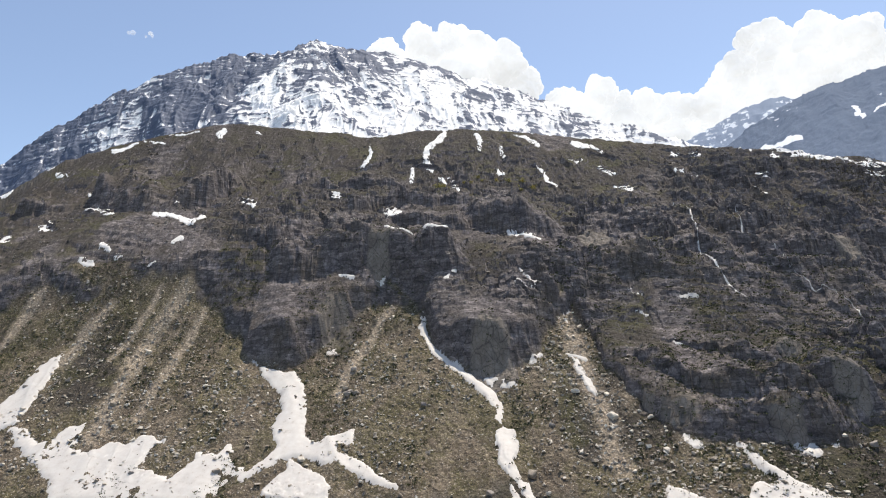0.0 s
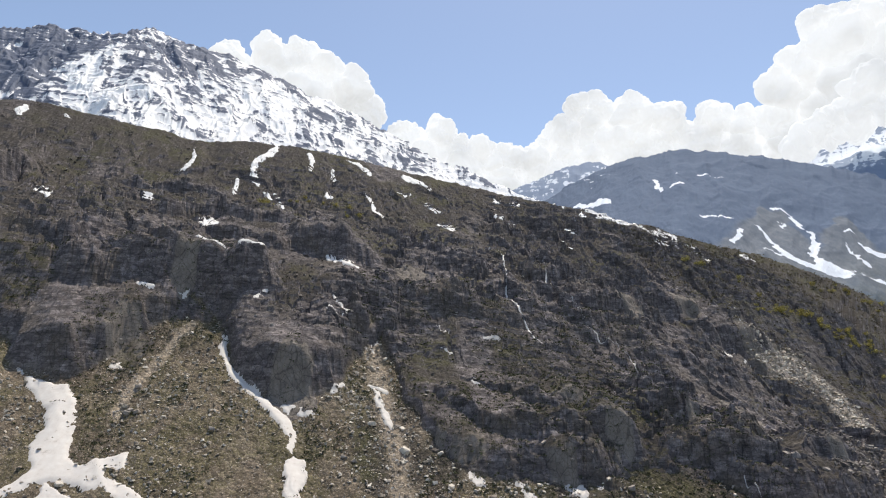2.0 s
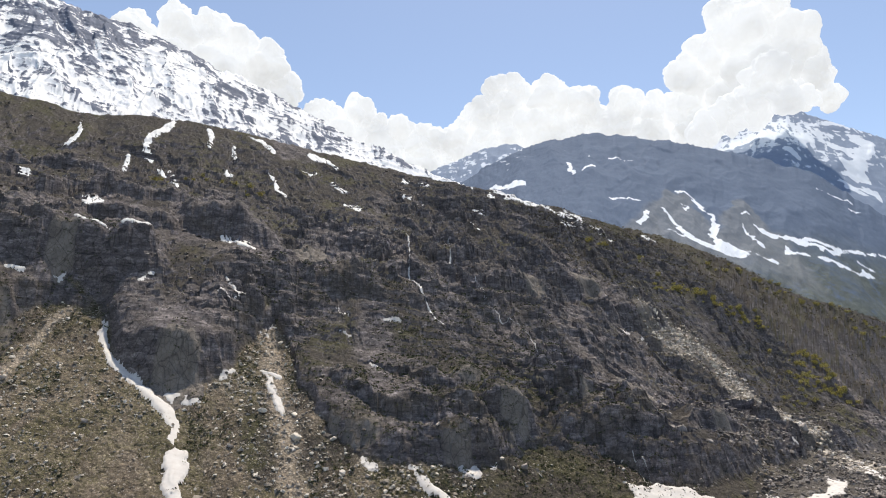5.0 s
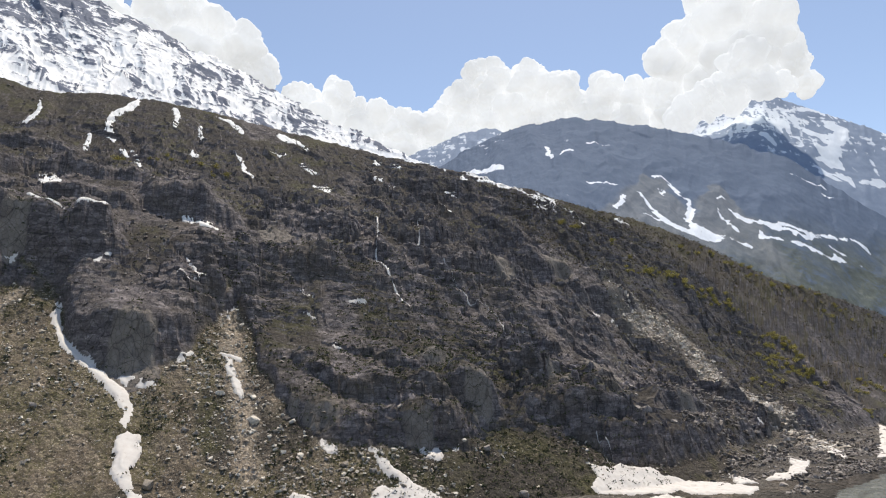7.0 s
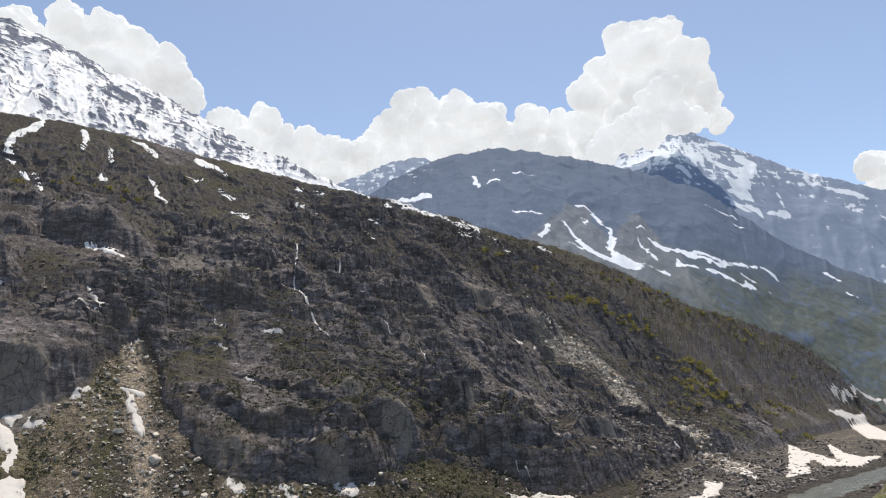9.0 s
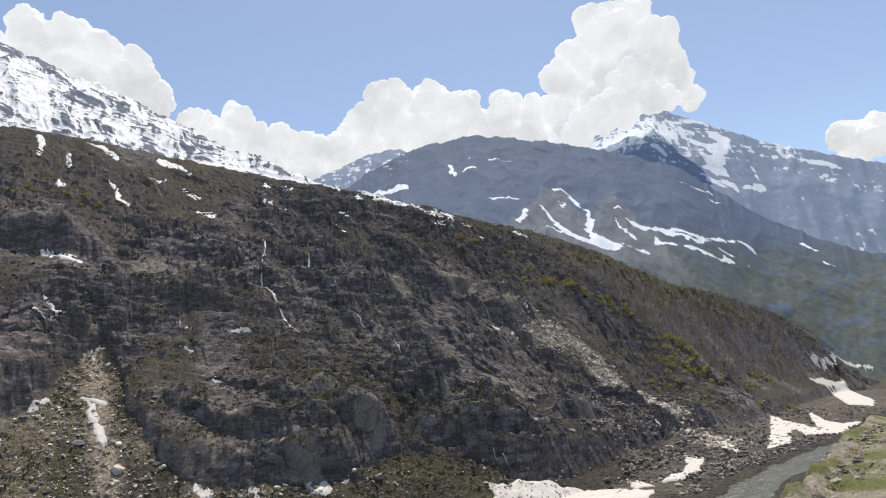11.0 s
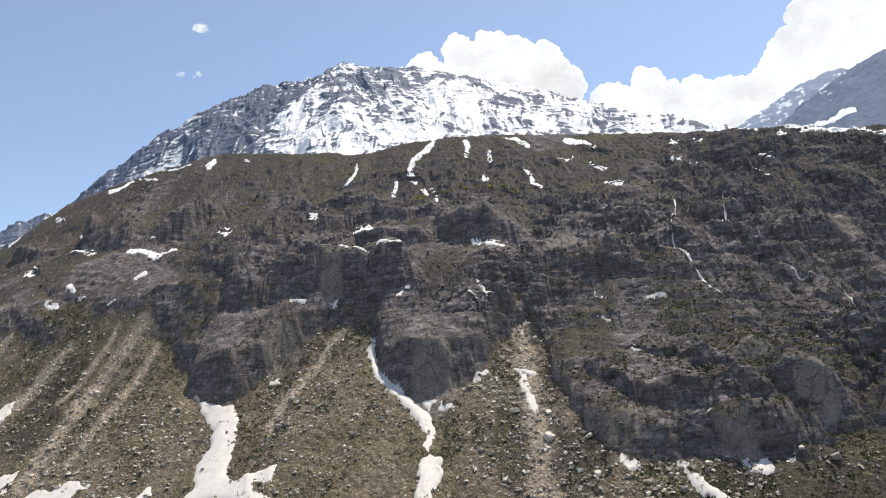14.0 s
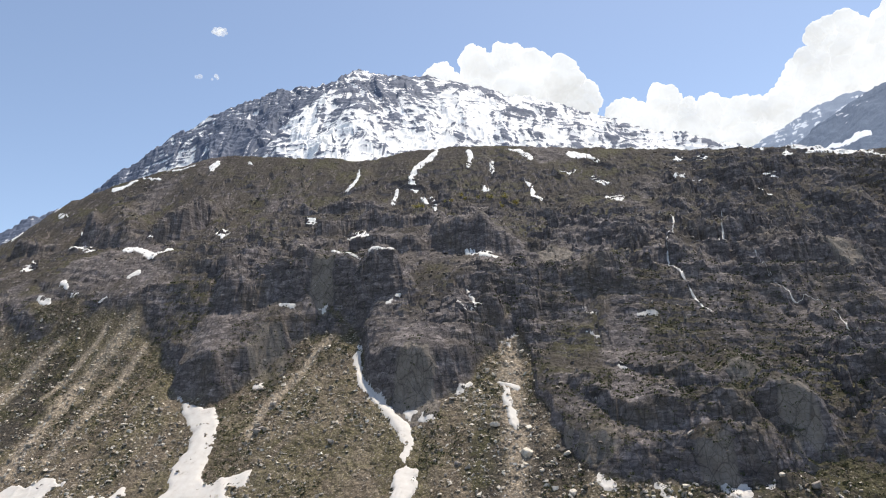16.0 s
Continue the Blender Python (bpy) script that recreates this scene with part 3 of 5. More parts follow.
def part(name, verts, faces, material, parent, label="", shade_smooth=True):
    ob = mesh_object(name, verts, faces, material, shade_smooth)
    ob.parent = parent
    return tagged(ob, label)


def polar(x0, y0, turn_from, turn_to, columns, radii):
    """Grid of places on rays from a point; turns in degrees clockwise from +y."""
    turn = np.radians(np.linspace(turn_from, turn_to, columns))[None, :]
    r = np.asarray(radii)[:, None]
    return x0 + r * np.sin(turn), y0 + r * np.cos(turn), turn + 0 * r, r + 0 * turn


# ---- valley: river line and near bank ----
RIVER_LINE = ((-700, 205), (-300, 195), (60, 190), (230, 205), (330, 236), (366, 259), (418, 288), (476, 305), (550, 325), (620, 341), (740, 368), (890, 410), (1190, 520), (1700, 760))
ROAD_X = (-400, 0, 6, 15, 25, 41, 52, 70, 79, 87, 97, 106, 118, 140, 260, 700)
ROAD_Y = (0, 0, 0, 0.3, 3.4, 7.8, 11.3, 17.5, 23.2, 31.0, 37.2, 40.5, 45.5, 55, 106, 260)
ROAD_Z = (69, 67.6, 69.2, 68.8, 69.8, 67.2, 66.6, 65.3, 64.8, 64.7, 63.1, 62.9, 63.6, 63.4, 50, 40)


def valley(x, y, fine=True):
    """Hillside and valley floor with the river bed cut in, and the masks."""
    z, rock, grass, talus, u = hill(x, y, fine)
    bed = line_fall(x + 3 * fbm(x / 9, y / 9, 3), y + 3 * fbm(x / 9 + 4, y / 9, 3), RIVER_LINE, 24)
    z = z - 3.4 * smooth(0.2, 0.75, bed) * (u < 0.05)
    return z, np.where(u < 0, 0.0, rock), np.where(u < 0, smooth(0.05, 0.3, fbm(x / 45, y / 25, 3)) * smooth(360, 300, x), grass), np.where(u < 0, 0.0, talus), u


# ---- large structure ----
def build_hillside():
    radii = np.concatenate([np.linspace(150, 330, 60), np.linspace(330, 560, 310)[1:], np.linspace(560, 960, 290)[1:], np.linspace(960, 1700, 60)[1:]])
    x, y, turn, r = polar(50, 0, -46, 65, 1060, radii)
    z, rock, grass, talus, u = valley(x, y)
    z = z - 30 * smooth(1300, 1700, r)
    gravel = 1 - smooth(0.0, 0.04 + 0.08 * smooth(400, 460, x) * (1 - smooth(560, 680, x)), u + 0.03 * fbm(x / 12, y / 12, 3))
    wet = gravel * smooth(0.0, 0.35, line_fall(x + 9 * fbm(x / 25, y / 25, 3), y + 9 * fbm(x / 25 + 3, y / 25, 3), RIVER_LINE, 46))
    fallen = np.clip(2 * line_fall(x, y, ROCKFALL, 40), 0, 1)
    ob = sheet("ground", x, y, z, HILLSIDE, (("rock", rock), ("grass", grass), ("talus", talus), ("gravel", gravel), ("wet", wet), ("fallen", fallen)), False)
    return tagged(ob, "rocky valley side with scree fans, cliffs and thin grass", "hillside", kind="structure")


def build_mountain(name, x0, y0, turns, columns, radius_of, height_of, run, slope, rows, rib, step, material, bare_bias, label, streaks=(), cones=(), relief=0.4, ledge=1.0):
    """A mountain face that falls from a crest towards the valley: crest radius and height by turn, and the slope below it."""
    t = np.linspace(0, 1, rows)[:, None]
    turn = np.linspace(turns[0], turns[1], columns)[None, :]
    rc, zc = radius_of(turn), height_of(turn)
    back = 0.06
    down = np.where(t < back, (back - t) / back * 120 - 0, -(t - back) / (1 - back) * run)
    r = rc + down
    a = np.radians(turn)
    x, y = x0 + r * np.sin(a), y0 + r * np.cos(a)
    along = a * rc
    warp = 12 + 48 * ledge
    wx, wy = along + warp * fbm(along / 260, r / 260, 4), r + warp * fbm(along / 260 + 8, r / 260, 4)
    near_top = 0.15 + 0.85 * smooth(0, 220, np.abs(down))
    z = zc - slope * np.abs(down) + np.where(down > 0, -60 * (down / 120), 0)
    z = z + (0.4 + 0.6 * relief) * near_top * rib * ((ridged(wx / 420, wy / 900, 3) - 0.5) + 0.28 * (ridged(wx / 120, wy / 330 + 3, 3) - 0.5))
    z = z + 0.05 * relief * rib * fbm(wx / 40, wy / 55, 3) + 0.07 * relief * rib * crags(along, 0.6 * r, 60.0, 5) + (19 - 3 * ledge) * (ridged(along / 38, 0 * along + 3, 4) - 0.5) * (1 - near_top)
    # snow lies between ledges and ribs; the rest is bare
    beds = cell(along / (75 - 32 * ledge) + 0.6 * fbm(wx / 60, wy / 60, 2), (z + 0.12 * along) / ((0.45 - 0.17 * ledge) * step) + 0.8 * fbm(along / 90, r / 90, 3))
    rills = 0.5 * cell(wx / 7 + 1.8 * fbm(wx / 40, wy / 40, 3), wy / 45) + 0.6 * cell(wx / 13 + 0.012 * wy + 1.2 * fbm(wx / 60, wy / 60, 3), wy / 75)
    z = z + relief * step * (0.35 * (beds - 0.5) + 0.25 * rills) * ledge + (1 - ledge) * near_top * (16 * (ridged(along / 130 + 0.35 * fbm(along / 150, r / 260, 2), r / 900 + 7, 2) - 0.5) + 2.0 * crags(along, 0.35 * r, 26.0, 9) + 1.2 * crags(along, 0.5 * r, 11.0, 19))
    bare = (0.28 + 0.16 * ledge) * beds + (0.64 - 0.12 * ledge) * rills + 0.2 * fbm(wx / 150, wy / 150, 3) + bare_bias(turn, z, down)
    for line, width in streaks:
        bare = bare - 1.2 * smooth(0, 0.7, line_fall(x + 9 * fbm(x / 26, y / 26, 4), y + 9 * fbm(x / 26, y / 26 + 9, 4), line, 0.62 * width * (1 + 0.9 * fbm(x / 45 + 2, y / 45, 3)).clip(0.15, 2)))
    low = 1 - smooth(230, 500, z + 60 * fbm(wx / 120, wy / 120, 3)) + 0 * turn
    cone = 0.0 * z
    for line, width in cones:
        (ax, ay), (bx, by) = line
        length = math.hypot(bx - ax, by - ay)
        ux, uy = (bx - ax) / length, (by - ay) / length
        fan = ((x - ax) * ux + (y - ay) * uy) / length
        side = np.abs((y - ay) * ux - (x - ax) * uy) + 16 * fbm(x / 60, y / 60, 3)
        cone = np.maximum(cone, smooth(0.0, 0.06, fan) * smooth(1.3, 1.0, fan) * smooth(1.15, 0.85, side / (width * (0.12 + fan.clip(0, 1.3)))))
    ob = sheet(name, x, y, z, material, (("bare", np.clip(bare, 0, 1)), ("low", low), ("cone", cone)))
    return tagged(ob, label, "mountain", kind="structure")


def by_turn(knots):
    kx, kv = np.array(knots, float).T

    def value(turn):
        return sum(np.interp(turn + d, kx, kv) for d in (-0.35, 0, 0.35)) / 3

    return value


def crest(knots, radius_of):
    """Heights of a crest given by its rise in degrees, seen from the valley."""
    rise = by_turn(knots)
    return lambda turn: 70 + radius_of(turn) * np.tan(np.radians(rise(turn)))


def build_mountains():
    near = by_turn(((-50, 3050), (-34, 2850), (-20, 2450), (-12, 2250), (40, 2250)))
    top = crest(((-48, 10), (-40, 14), (-37, 15.8), (-34.1, 16.8), (-32.4, 18.4), (-30.65, 19.9), (-26.85, 22.6), (-22.7, 24.8), (-18.2, 26.5), (-14.4, 26.8), (-12.0, 27.6), (-10.5, 28.0),
                 (-8.5, 27.6), (-3.9, 27.0), (-0.4, 26.1), (6.1, 24.0), (11.35, 21.65), (15.9, 19.7), (21.2, 17.8), (26, 15.5), (34, 12)), near)
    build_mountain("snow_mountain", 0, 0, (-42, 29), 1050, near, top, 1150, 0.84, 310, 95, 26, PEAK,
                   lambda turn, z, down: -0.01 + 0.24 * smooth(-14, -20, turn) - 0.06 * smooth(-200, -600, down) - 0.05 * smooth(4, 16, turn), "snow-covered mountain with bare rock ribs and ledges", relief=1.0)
    far = by_turn(((20, 2750), (45, 2650), (75, 2300)))
    top = crest(((16, 15.0), (21, 15.5), (26, 18.2), (29.5, 19.6), (31, 19.9), (32.7, 20.0), (35.2, 20.2), (38.1, 19.7), (42.4, 18.6), (46, 17.5), (51.1, 15.2), (53.8, 12.9),
                 (56.6, 10.3), (62.2, 6.7), (70, 4), (78, 3)), far)
    cone_streaks = (
        (((1263, 1492), (1256, 1443), (1233, 1376), (1228, 1332), (1258, 1296)), 18),
        (((1423, 1599), (1438, 1555), (1412, 1497), (1415, 1462)), 14),
        (((1384, 1535), (1347, 1482)), 9),
        (((1415, 1462), (1369, 1404), (1305, 1342), (1269, 1289)), 18),
        (((1269, 1289), (1312, 1267), (1393, 1236)), 24),
        (((1306, 1297), (1354, 1269)), 21),
        (((1172, 1370), (1221, 1343), (1241, 1326)), 16),
        (((1123, 1397), (1185, 1453)), 16),
        (((1457, 1399), (1433, 1356), (1407, 1288)), 11),
    )
    side_streaks = (
        (((1490, 1386), (1506, 1344), (1532, 1293), (1591, 1253), (1675, 1260)), 18),
        (((1551, 1307), (1614, 1269), (1736, 1269)), 18),
        (((1487, 1293), (1465, 1268)), 13),
        (((1473, 1257), (1510, 1244)), 13),
        (((1533, 1237), (1571, 1210), (1675, 1202)), 13),
        (((1781, 1275), (1820, 1270), (1837, 1251)), 15),
        (((1678, 1239), (1699, 1217)), 9),
        (((1717, 1193), (1746, 1184)), 9),
        (((1919, 1533), (1952, 1509), (1995, 1482)), 17),
    )
    high_streaks = (
        (((1949, 1442), (1980, 1436)), 14),
        (((2055, 1242), (2066, 1194)), 13),
        (((2012, 1155), (2012, 1127)), 13),
        (((1407, 1899), (1458, 1854)), 16),
        (((1237, 1808), (1288, 1843)), 15),
        (((1272, 1967), (1206, 1832)), 16),
        (((1153, 1566), (1213, 1527)), 11),
        (((1083, 2190), (1098, 1972)), 27),
        (((1505, 1436), (1523, 1429)), 14),
    )
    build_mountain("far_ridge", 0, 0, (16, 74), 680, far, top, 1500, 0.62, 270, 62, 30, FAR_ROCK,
                   lambda turn, z, down: 0.51 - 0.14 * smooth(820, 1000, z) * smooth(36, 28, turn) + 0.1 * smooth(600, 300, z), "distant haze-blue ridge with scree cones and snow streaks", cone_streaks + side_streaks + high_streaks,
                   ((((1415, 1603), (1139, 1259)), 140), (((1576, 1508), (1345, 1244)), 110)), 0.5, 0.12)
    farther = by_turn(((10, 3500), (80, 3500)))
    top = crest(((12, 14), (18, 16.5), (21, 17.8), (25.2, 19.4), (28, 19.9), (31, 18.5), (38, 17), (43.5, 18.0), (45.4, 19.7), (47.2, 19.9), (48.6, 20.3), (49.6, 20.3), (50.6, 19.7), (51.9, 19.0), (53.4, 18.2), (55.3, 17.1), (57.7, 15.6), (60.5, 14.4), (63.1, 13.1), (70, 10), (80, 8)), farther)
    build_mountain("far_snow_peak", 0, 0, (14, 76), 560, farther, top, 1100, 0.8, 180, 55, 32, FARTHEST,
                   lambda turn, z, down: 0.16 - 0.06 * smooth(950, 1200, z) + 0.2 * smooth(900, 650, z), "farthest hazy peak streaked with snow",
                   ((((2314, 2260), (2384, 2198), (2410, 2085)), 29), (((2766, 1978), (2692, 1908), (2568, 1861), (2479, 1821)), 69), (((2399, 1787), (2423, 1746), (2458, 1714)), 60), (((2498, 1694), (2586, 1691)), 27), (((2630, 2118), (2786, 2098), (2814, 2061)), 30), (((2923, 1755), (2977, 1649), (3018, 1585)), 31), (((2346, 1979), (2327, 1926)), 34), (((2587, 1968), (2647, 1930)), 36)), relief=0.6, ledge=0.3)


def build_near_ground():
    # the wide ground under everything, out to the horizon
    x, y = np.meshgrid(np.linspace(-4800, 4800, 60), np.linspace(-4800, 4800, 60))
    tagged(sheet("ground", x, y, -6 + 0 * x, HILLSIDE, (("rock", 0 * x), ("grass", 0 * x + 0.6), ("talus", 0 * x), ("gravel", 0 * x + 1), ("wet", 0 * x), ("fallen", 0 * x))), "valley ground reaching the horizon", "ground", kind="structure")
    # the road shoulder and the bank that falls from it to the river flat
    xs = np.concatenate([np.linspace(-260, 40, 80), np.linspace(40, 125, 360)[1:], np.linspace(125, 520, 80)[1:]])
    ds = np.concatenate([np.linspace(-40, -4, 16), np.linspace(-4, 7, 50)[1:], np.linspace(7, 190, 80)[1:]])
    x, d = np.meshgrid(xs, ds)
    y = np.interp(x, ROAD_X, ROAD_Y) + d
    lip = np.interp(x, (-300, 50, 58, 63, 69, 76, 88, 110, 520), (2.0, 2.2, 3.0, 4.2, 3.8, 1.0, 0.9, 1.6, 2.0)) + 0.5 * fbm(x / 2.5, x / 9, 3)
    z = np.interp(x, ROAD_X, ROAD_Z) + (0.2 * fbm(x / 1.4, d / 1.4, 4) + 0.16 * crags(x, d, 0.9, 13)) * smooth(-2, 0.5, d) + 0.35 * smooth(-1.6, 0, d - lip) * smooth(0.8, 0, d - lip)
    fall = np.maximum(d - lip, 0)
    z = z - 0.95 * fall + 0.5 * fbm(x / 6, d / 6, 4) * smooth(0, 6, fall)
    z = np.maximum(z, -2.5 + 0.4 * fbm(x / 12, y / 12, 2) - 4 * smooth(150, 190, d))
    tagged(sheet("pavement", x, y, z, BANK), "stony roadside shoulder with grass tufts above the river", "road shoulder", kind="structure")
    # river
    pts = np.array(RIVER_LINE, float)
    s = np.concatenate([[0], np.cumsum(np.hypot(*np.diff(pts, axis=0).T))])
    at = np.linspace(0, s[-1], 420)
    cx, cy = np.interp(at, s, pts[:, 0]), np.interp(at, s, pts[:, 1])
    nx, ny = -np.gradient(cy), np.gradient(cx)
    norm = np.hypot(nx, ny)
    across = np.linspace(-1, 1, 9)[:, None]
    wide = 16 + 3 * fbm(at / 60, at / 200, 2)
    x, y = cx + across * wide * nx / norm, cy + across * wide * ny / norm
    tagged(sheet("water", x, y, -1.6 + 0.12 * fbm(x / 4, y / 4, 2), RIVER), "grey-green glacial river with pale ripples", "river", kind="structure")


build_hillside()
build_mountains()
build_near_ground()


# ---- snow patches, waterfalls ----
def outline_distance(x, y, ring):
    """Distance to a closed outline in plan, positive inside."""
    best, inside = np.full(x.shape, 1e9), np.zeros(x.shape, bool)
    for (ax, ay), (bx, by) in zip(ring, ring[1:] + ring[:1]):
        dx, dy = bx - ax, by - ay
        t = np.clip(((x - ax) * dx + (y - ay) * dy) / max(dx * dx + dy * dy, 1e-6), 0, 1)
        best = np.minimum(best, np.hypot(x - ax - t * dx, y - ay - t * dy))
        inside ^= ((ay > y) != (by > y)) & (x < ax + (y - ay) * dx / (dy if abs(dy) > 1e-6 else 1e-6))
    return np.where(inside, best, -best)


def snow_patch(*ring, label="old snow patch lying on the rocky slope"):
    ring = list(ring)
    p = np.array(ring)
    lo, hi = p.min(0) - 4, p.max(0) + 4
    step = float(np.clip((hi - lo).max() / 90, 0.55, 4.0))
    x, y = np.meshgrid(np.arange(lo[0], hi[0], step), np.arange(lo[1], hi[1], step))
    size = float(np.sqrt(np.prod(p.max(0) - p.min(0))))
    far = smooth(560, 760, p[:, 1].mean())
    edge = outline_distance(x, y, ring) + min(1.5, 0.09 * size) * fbm(x / 4.5, y / 4.5, 4) + min(0.6, 0.03 * size) - 0.35 * far
    keep = edge > -1.2 * step
    z = (1 - 0.8 * far) * valley(x, y, False)[0] + 0.8 * far * valley(x, y)[0] + min(1.0, 0.45 + 0.04 * size) * (1 - 0.3 * far) * smooth(-0.4, 1.1, edge) - 0.8 * smooth(0.2, -1.2, edge) + 0.1 * fbm(x / 9, y / 9, 2)
    n, m = x.shape
    idx = np.arange(n * m).reshape(n, m)
    quads = np.stack([idx[:-1, :-1], idx[:-1, 1:], idx[1:, 1:], idx[1:, :-1]], -1).reshape(-1, 4)
    quads = quads[keep.ravel()[quads].all(1)]
    heights = z.ravel()[quads]
    quads = quads[np.ptp(heights, axis=1) < 2.6 * step + 0.3]
    group = np.arange(x.size)
    for _ in range(400):
        least = group[quads].min(1)
        if (group[quads] == least[:, None]).all():
            break
        np.minimum.at(group, quads, least[:, None])
    verts = np.stack([x, y, z], -1).reshape(-1, 3)
    whole = group[quads[:, 0]] if len(quads) else quads
    for one, number in zip(*np.unique(whole, return_counts=True)):
        if number >= 14:
            used, own = np.unique(quads[whole == one], return_inverse=True)
            tagged(mesh_object("snow_patch", verts[used], own.reshape(-1, 4), SNOW_OLD), label, "snow patch", "snow patches on the slope")


def waterfall(width, *line, label="thin white stream falling over dark rock"):
    pts = np.array(line, float)
    s = np.concatenate([[0], np.cumsum(np.hypot(*np.diff(pts, axis=0).T))])
    at = np.arange(0, s[-1], 0.8)
    cx, cy = np.interp(at, s, pts[:, 0]) + 0.8 * fbm(at / 5, at / 31, 2), np.interp(at, s, pts[:, 1])
    wide = 0.75 * width * (0.42 + 0.75 * fbm(at / 6, at / 17 + 5, 3))[None, :].clip(0.05, 2)
    across = np.linspace(-0.5, 0.5, 5)[:, None]
    x, y = cx + across * wide, cy + 0 * across
    z = np.maximum(valley(x, y)[0], valley(x, y + 0.7)[0]) + 0.35 - 0.9 * across**2
    ob = sheet("waterfall", x, y, z, FALL)
    return tagged(ob, label, "waterfall", "streams on the rock face")


snow_patch((-17.3, 528.1), (-19.6, 530.7), (-21.4, 518.4), (-12.4, 497.1), (2.7, 479.3), (15.1, 461.6), (22.7, 450.7), (26.5, 439.6), (25.6, 428.2), (27.5, 425.9), (30, 427.7), (32.2, 442), (27.4, 456.7), (17.4, 467.8), (4.8, 484.2), (-9.7, 501.7), (-17.5, 519.4), (-15.9, 526.6))
snow_patch((30.4, 425.9), (25.7, 418.3), (26, 410.8), (25.9, 400.4), (29.8, 389.5), (35.2, 380.3), (37.8, 373.3), (40, 373.2), (41.4, 375.4), (39.2, 383.7), (33.9, 392.4), (32.8, 401.2), (38.1, 413.5), (36.2, 424.7))
snow_patch((22.6, 468.7), (23.4, 466), (34.6, 459), (43.1, 456.1), (44.2, 457.3), (43, 459.7), (35.3, 463.8), (24, 470))
snow_patch((55.3, 476.9), (56.3, 476.3), (65.3, 483.2), (65.3, 484.5), (64.4, 484.9), (55.3, 477.8))
snow_patch((88.7, 525.2), (87.8, 524.8), (90.1, 517.4), (91.1, 517.1), (91.8, 518), (90, 525))
snow_patch((85.8, 483), (85, 481.7), (86.8, 467.5), (89.1, 455.1), (91.7, 446.4), (92.9, 446.3), (93.7, 447.8), (92.3, 457), (89.9, 468.6), (86.9, 482.4))
snow_patch((82.7, 484.2), (82.9, 482.9), (94.4, 479.2), (95.2, 480.3), (95, 481.6), (83.4, 485.1))
snow_patch((-89.3, 500.5), (-87.4, 498.7), (-81.8, 499.3), (-81.9, 501.6), (-83.9, 503.7), (-89.4, 502.7))
snow_patch((129.8, 405.3), (129.7, 402.1), (133.9, 396.4), (140.2, 397.3), (142, 399), (141.7, 401), (137.6, 404), (132.1, 406.3))
snow_patch((144.2, 405.5), (144.2, 404.7), (149.9, 401.4), (152.1, 401.4), (152.1, 402.1), (145.8, 405.3))
snow_patch((190.8, 389.3), (190.7, 386.3), (197, 382.7), (199.9, 385.3), (200.7, 391), (193.1, 391.2))
snow_patch((-19.5, 531.1), (-20.7, 529.9), (-18.3, 525.3), (-16, 524.6), (-14.5, 524.5), (-16.5, 527.4))
snow_patch((11, 862.3), (-4.8, 835.8), (-15.4, 824.5), (-20.3, 795.2), (-16.6, 785.7), (-9, 777.7), (-6.9, 778.4), (-6.1, 784.3), (-10.1, 787.5), (-12.8, 795.3), (-10.3, 819.2), (1.1, 827.6), (12.3, 841.8))
snow_patch((-31.9, 790.8), (-34.5, 788.6), (-35.3, 762.5), (-33.1, 761.8), (-30.7, 765.8), (-29.6, 787.7))
snow_patch((-87.2, 834.5), (-88.6, 834.9), (-86.3, 813), (-93, 797.6), (-94.4, 787.8), (-93.6, 786.5), (-92.1, 785.6), (-87.9, 788.8), (-82.2, 806.7), (-85.6, 832.3))
snow_patch((49.6, 850.3), (48.2, 845.6), (52.5, 835), (49.5, 812.7), (50.9, 809.6), (53.4, 814.1), (57.7, 835.5), (52.8, 849.1))
snow_patch((79.6, 829), (77.2, 820.5), (78.2, 801.5), (80.6, 797.9), (82.6, 797.5), (81.8, 829.4))
snow_patch((96.1, 851.4), (112.8, 841.8), (127.5, 822.8), (130, 824.6), (130.7, 828.9), (116.6, 848.1))
snow_patch((10.8, 766.6), (9.7, 762.9), (13.6, 744.7), (20.7, 712.9), (21.1, 711.6), (20.4, 717.5), (17.9, 750.7), (12.9, 764.7))
snow_patch((-2, 768.1), (-2.1, 764.5), (6.6, 752.8), (8.3, 753.8), (8.5, 756.7), (-0.3, 769.7))
snow_patch((116.2, 780.6), (115.7, 780.1), (120.6, 767.5), (122.6, 751.3), (130.8, 741.6), (132.2, 742.4), (132.9, 746.4), (125.6, 753.5), (124.7, 774.8), (117.4, 779.5))
snow_patch((68.2, 779.2), (67.9, 776.5), (74.8, 761.9), (76.9, 763.4), (77.6, 769), (70.4, 781.5))
snow_patch((-60.5, 678.2), (-59.5, 678.2), (-47.5, 617.4), (-39.5, 611.8), (-40.9, 664.8), (-43.7, 685.5), (-51.3, 683), (-58.7, 679.5))
snow_patch((-121.3, 718.5), (-118.6, 713.9), (-108.9, 707.5), (-108.6, 718.9), (-111.4, 721.6), (-119.9, 720.4))
snow_patch((-50.3, 568.2), (-49.6, 567.3), (-25.3, 562.7), (-24.8, 564.6), (-25.3, 564.7), (-49.8, 570.2))
snow_patch((-16.3, 560.3), (-15.8, 556.4), (7.7, 560), (8.6, 562), (8.2, 561.7), (-15.4, 560))
snow_patch((58, 600.4), (58.3, 599.6), (72.1, 579.3), (85.2, 578.6), (86.2, 583.1), (86.2, 585.2), (74.2, 592.1), (58.9, 600.5))
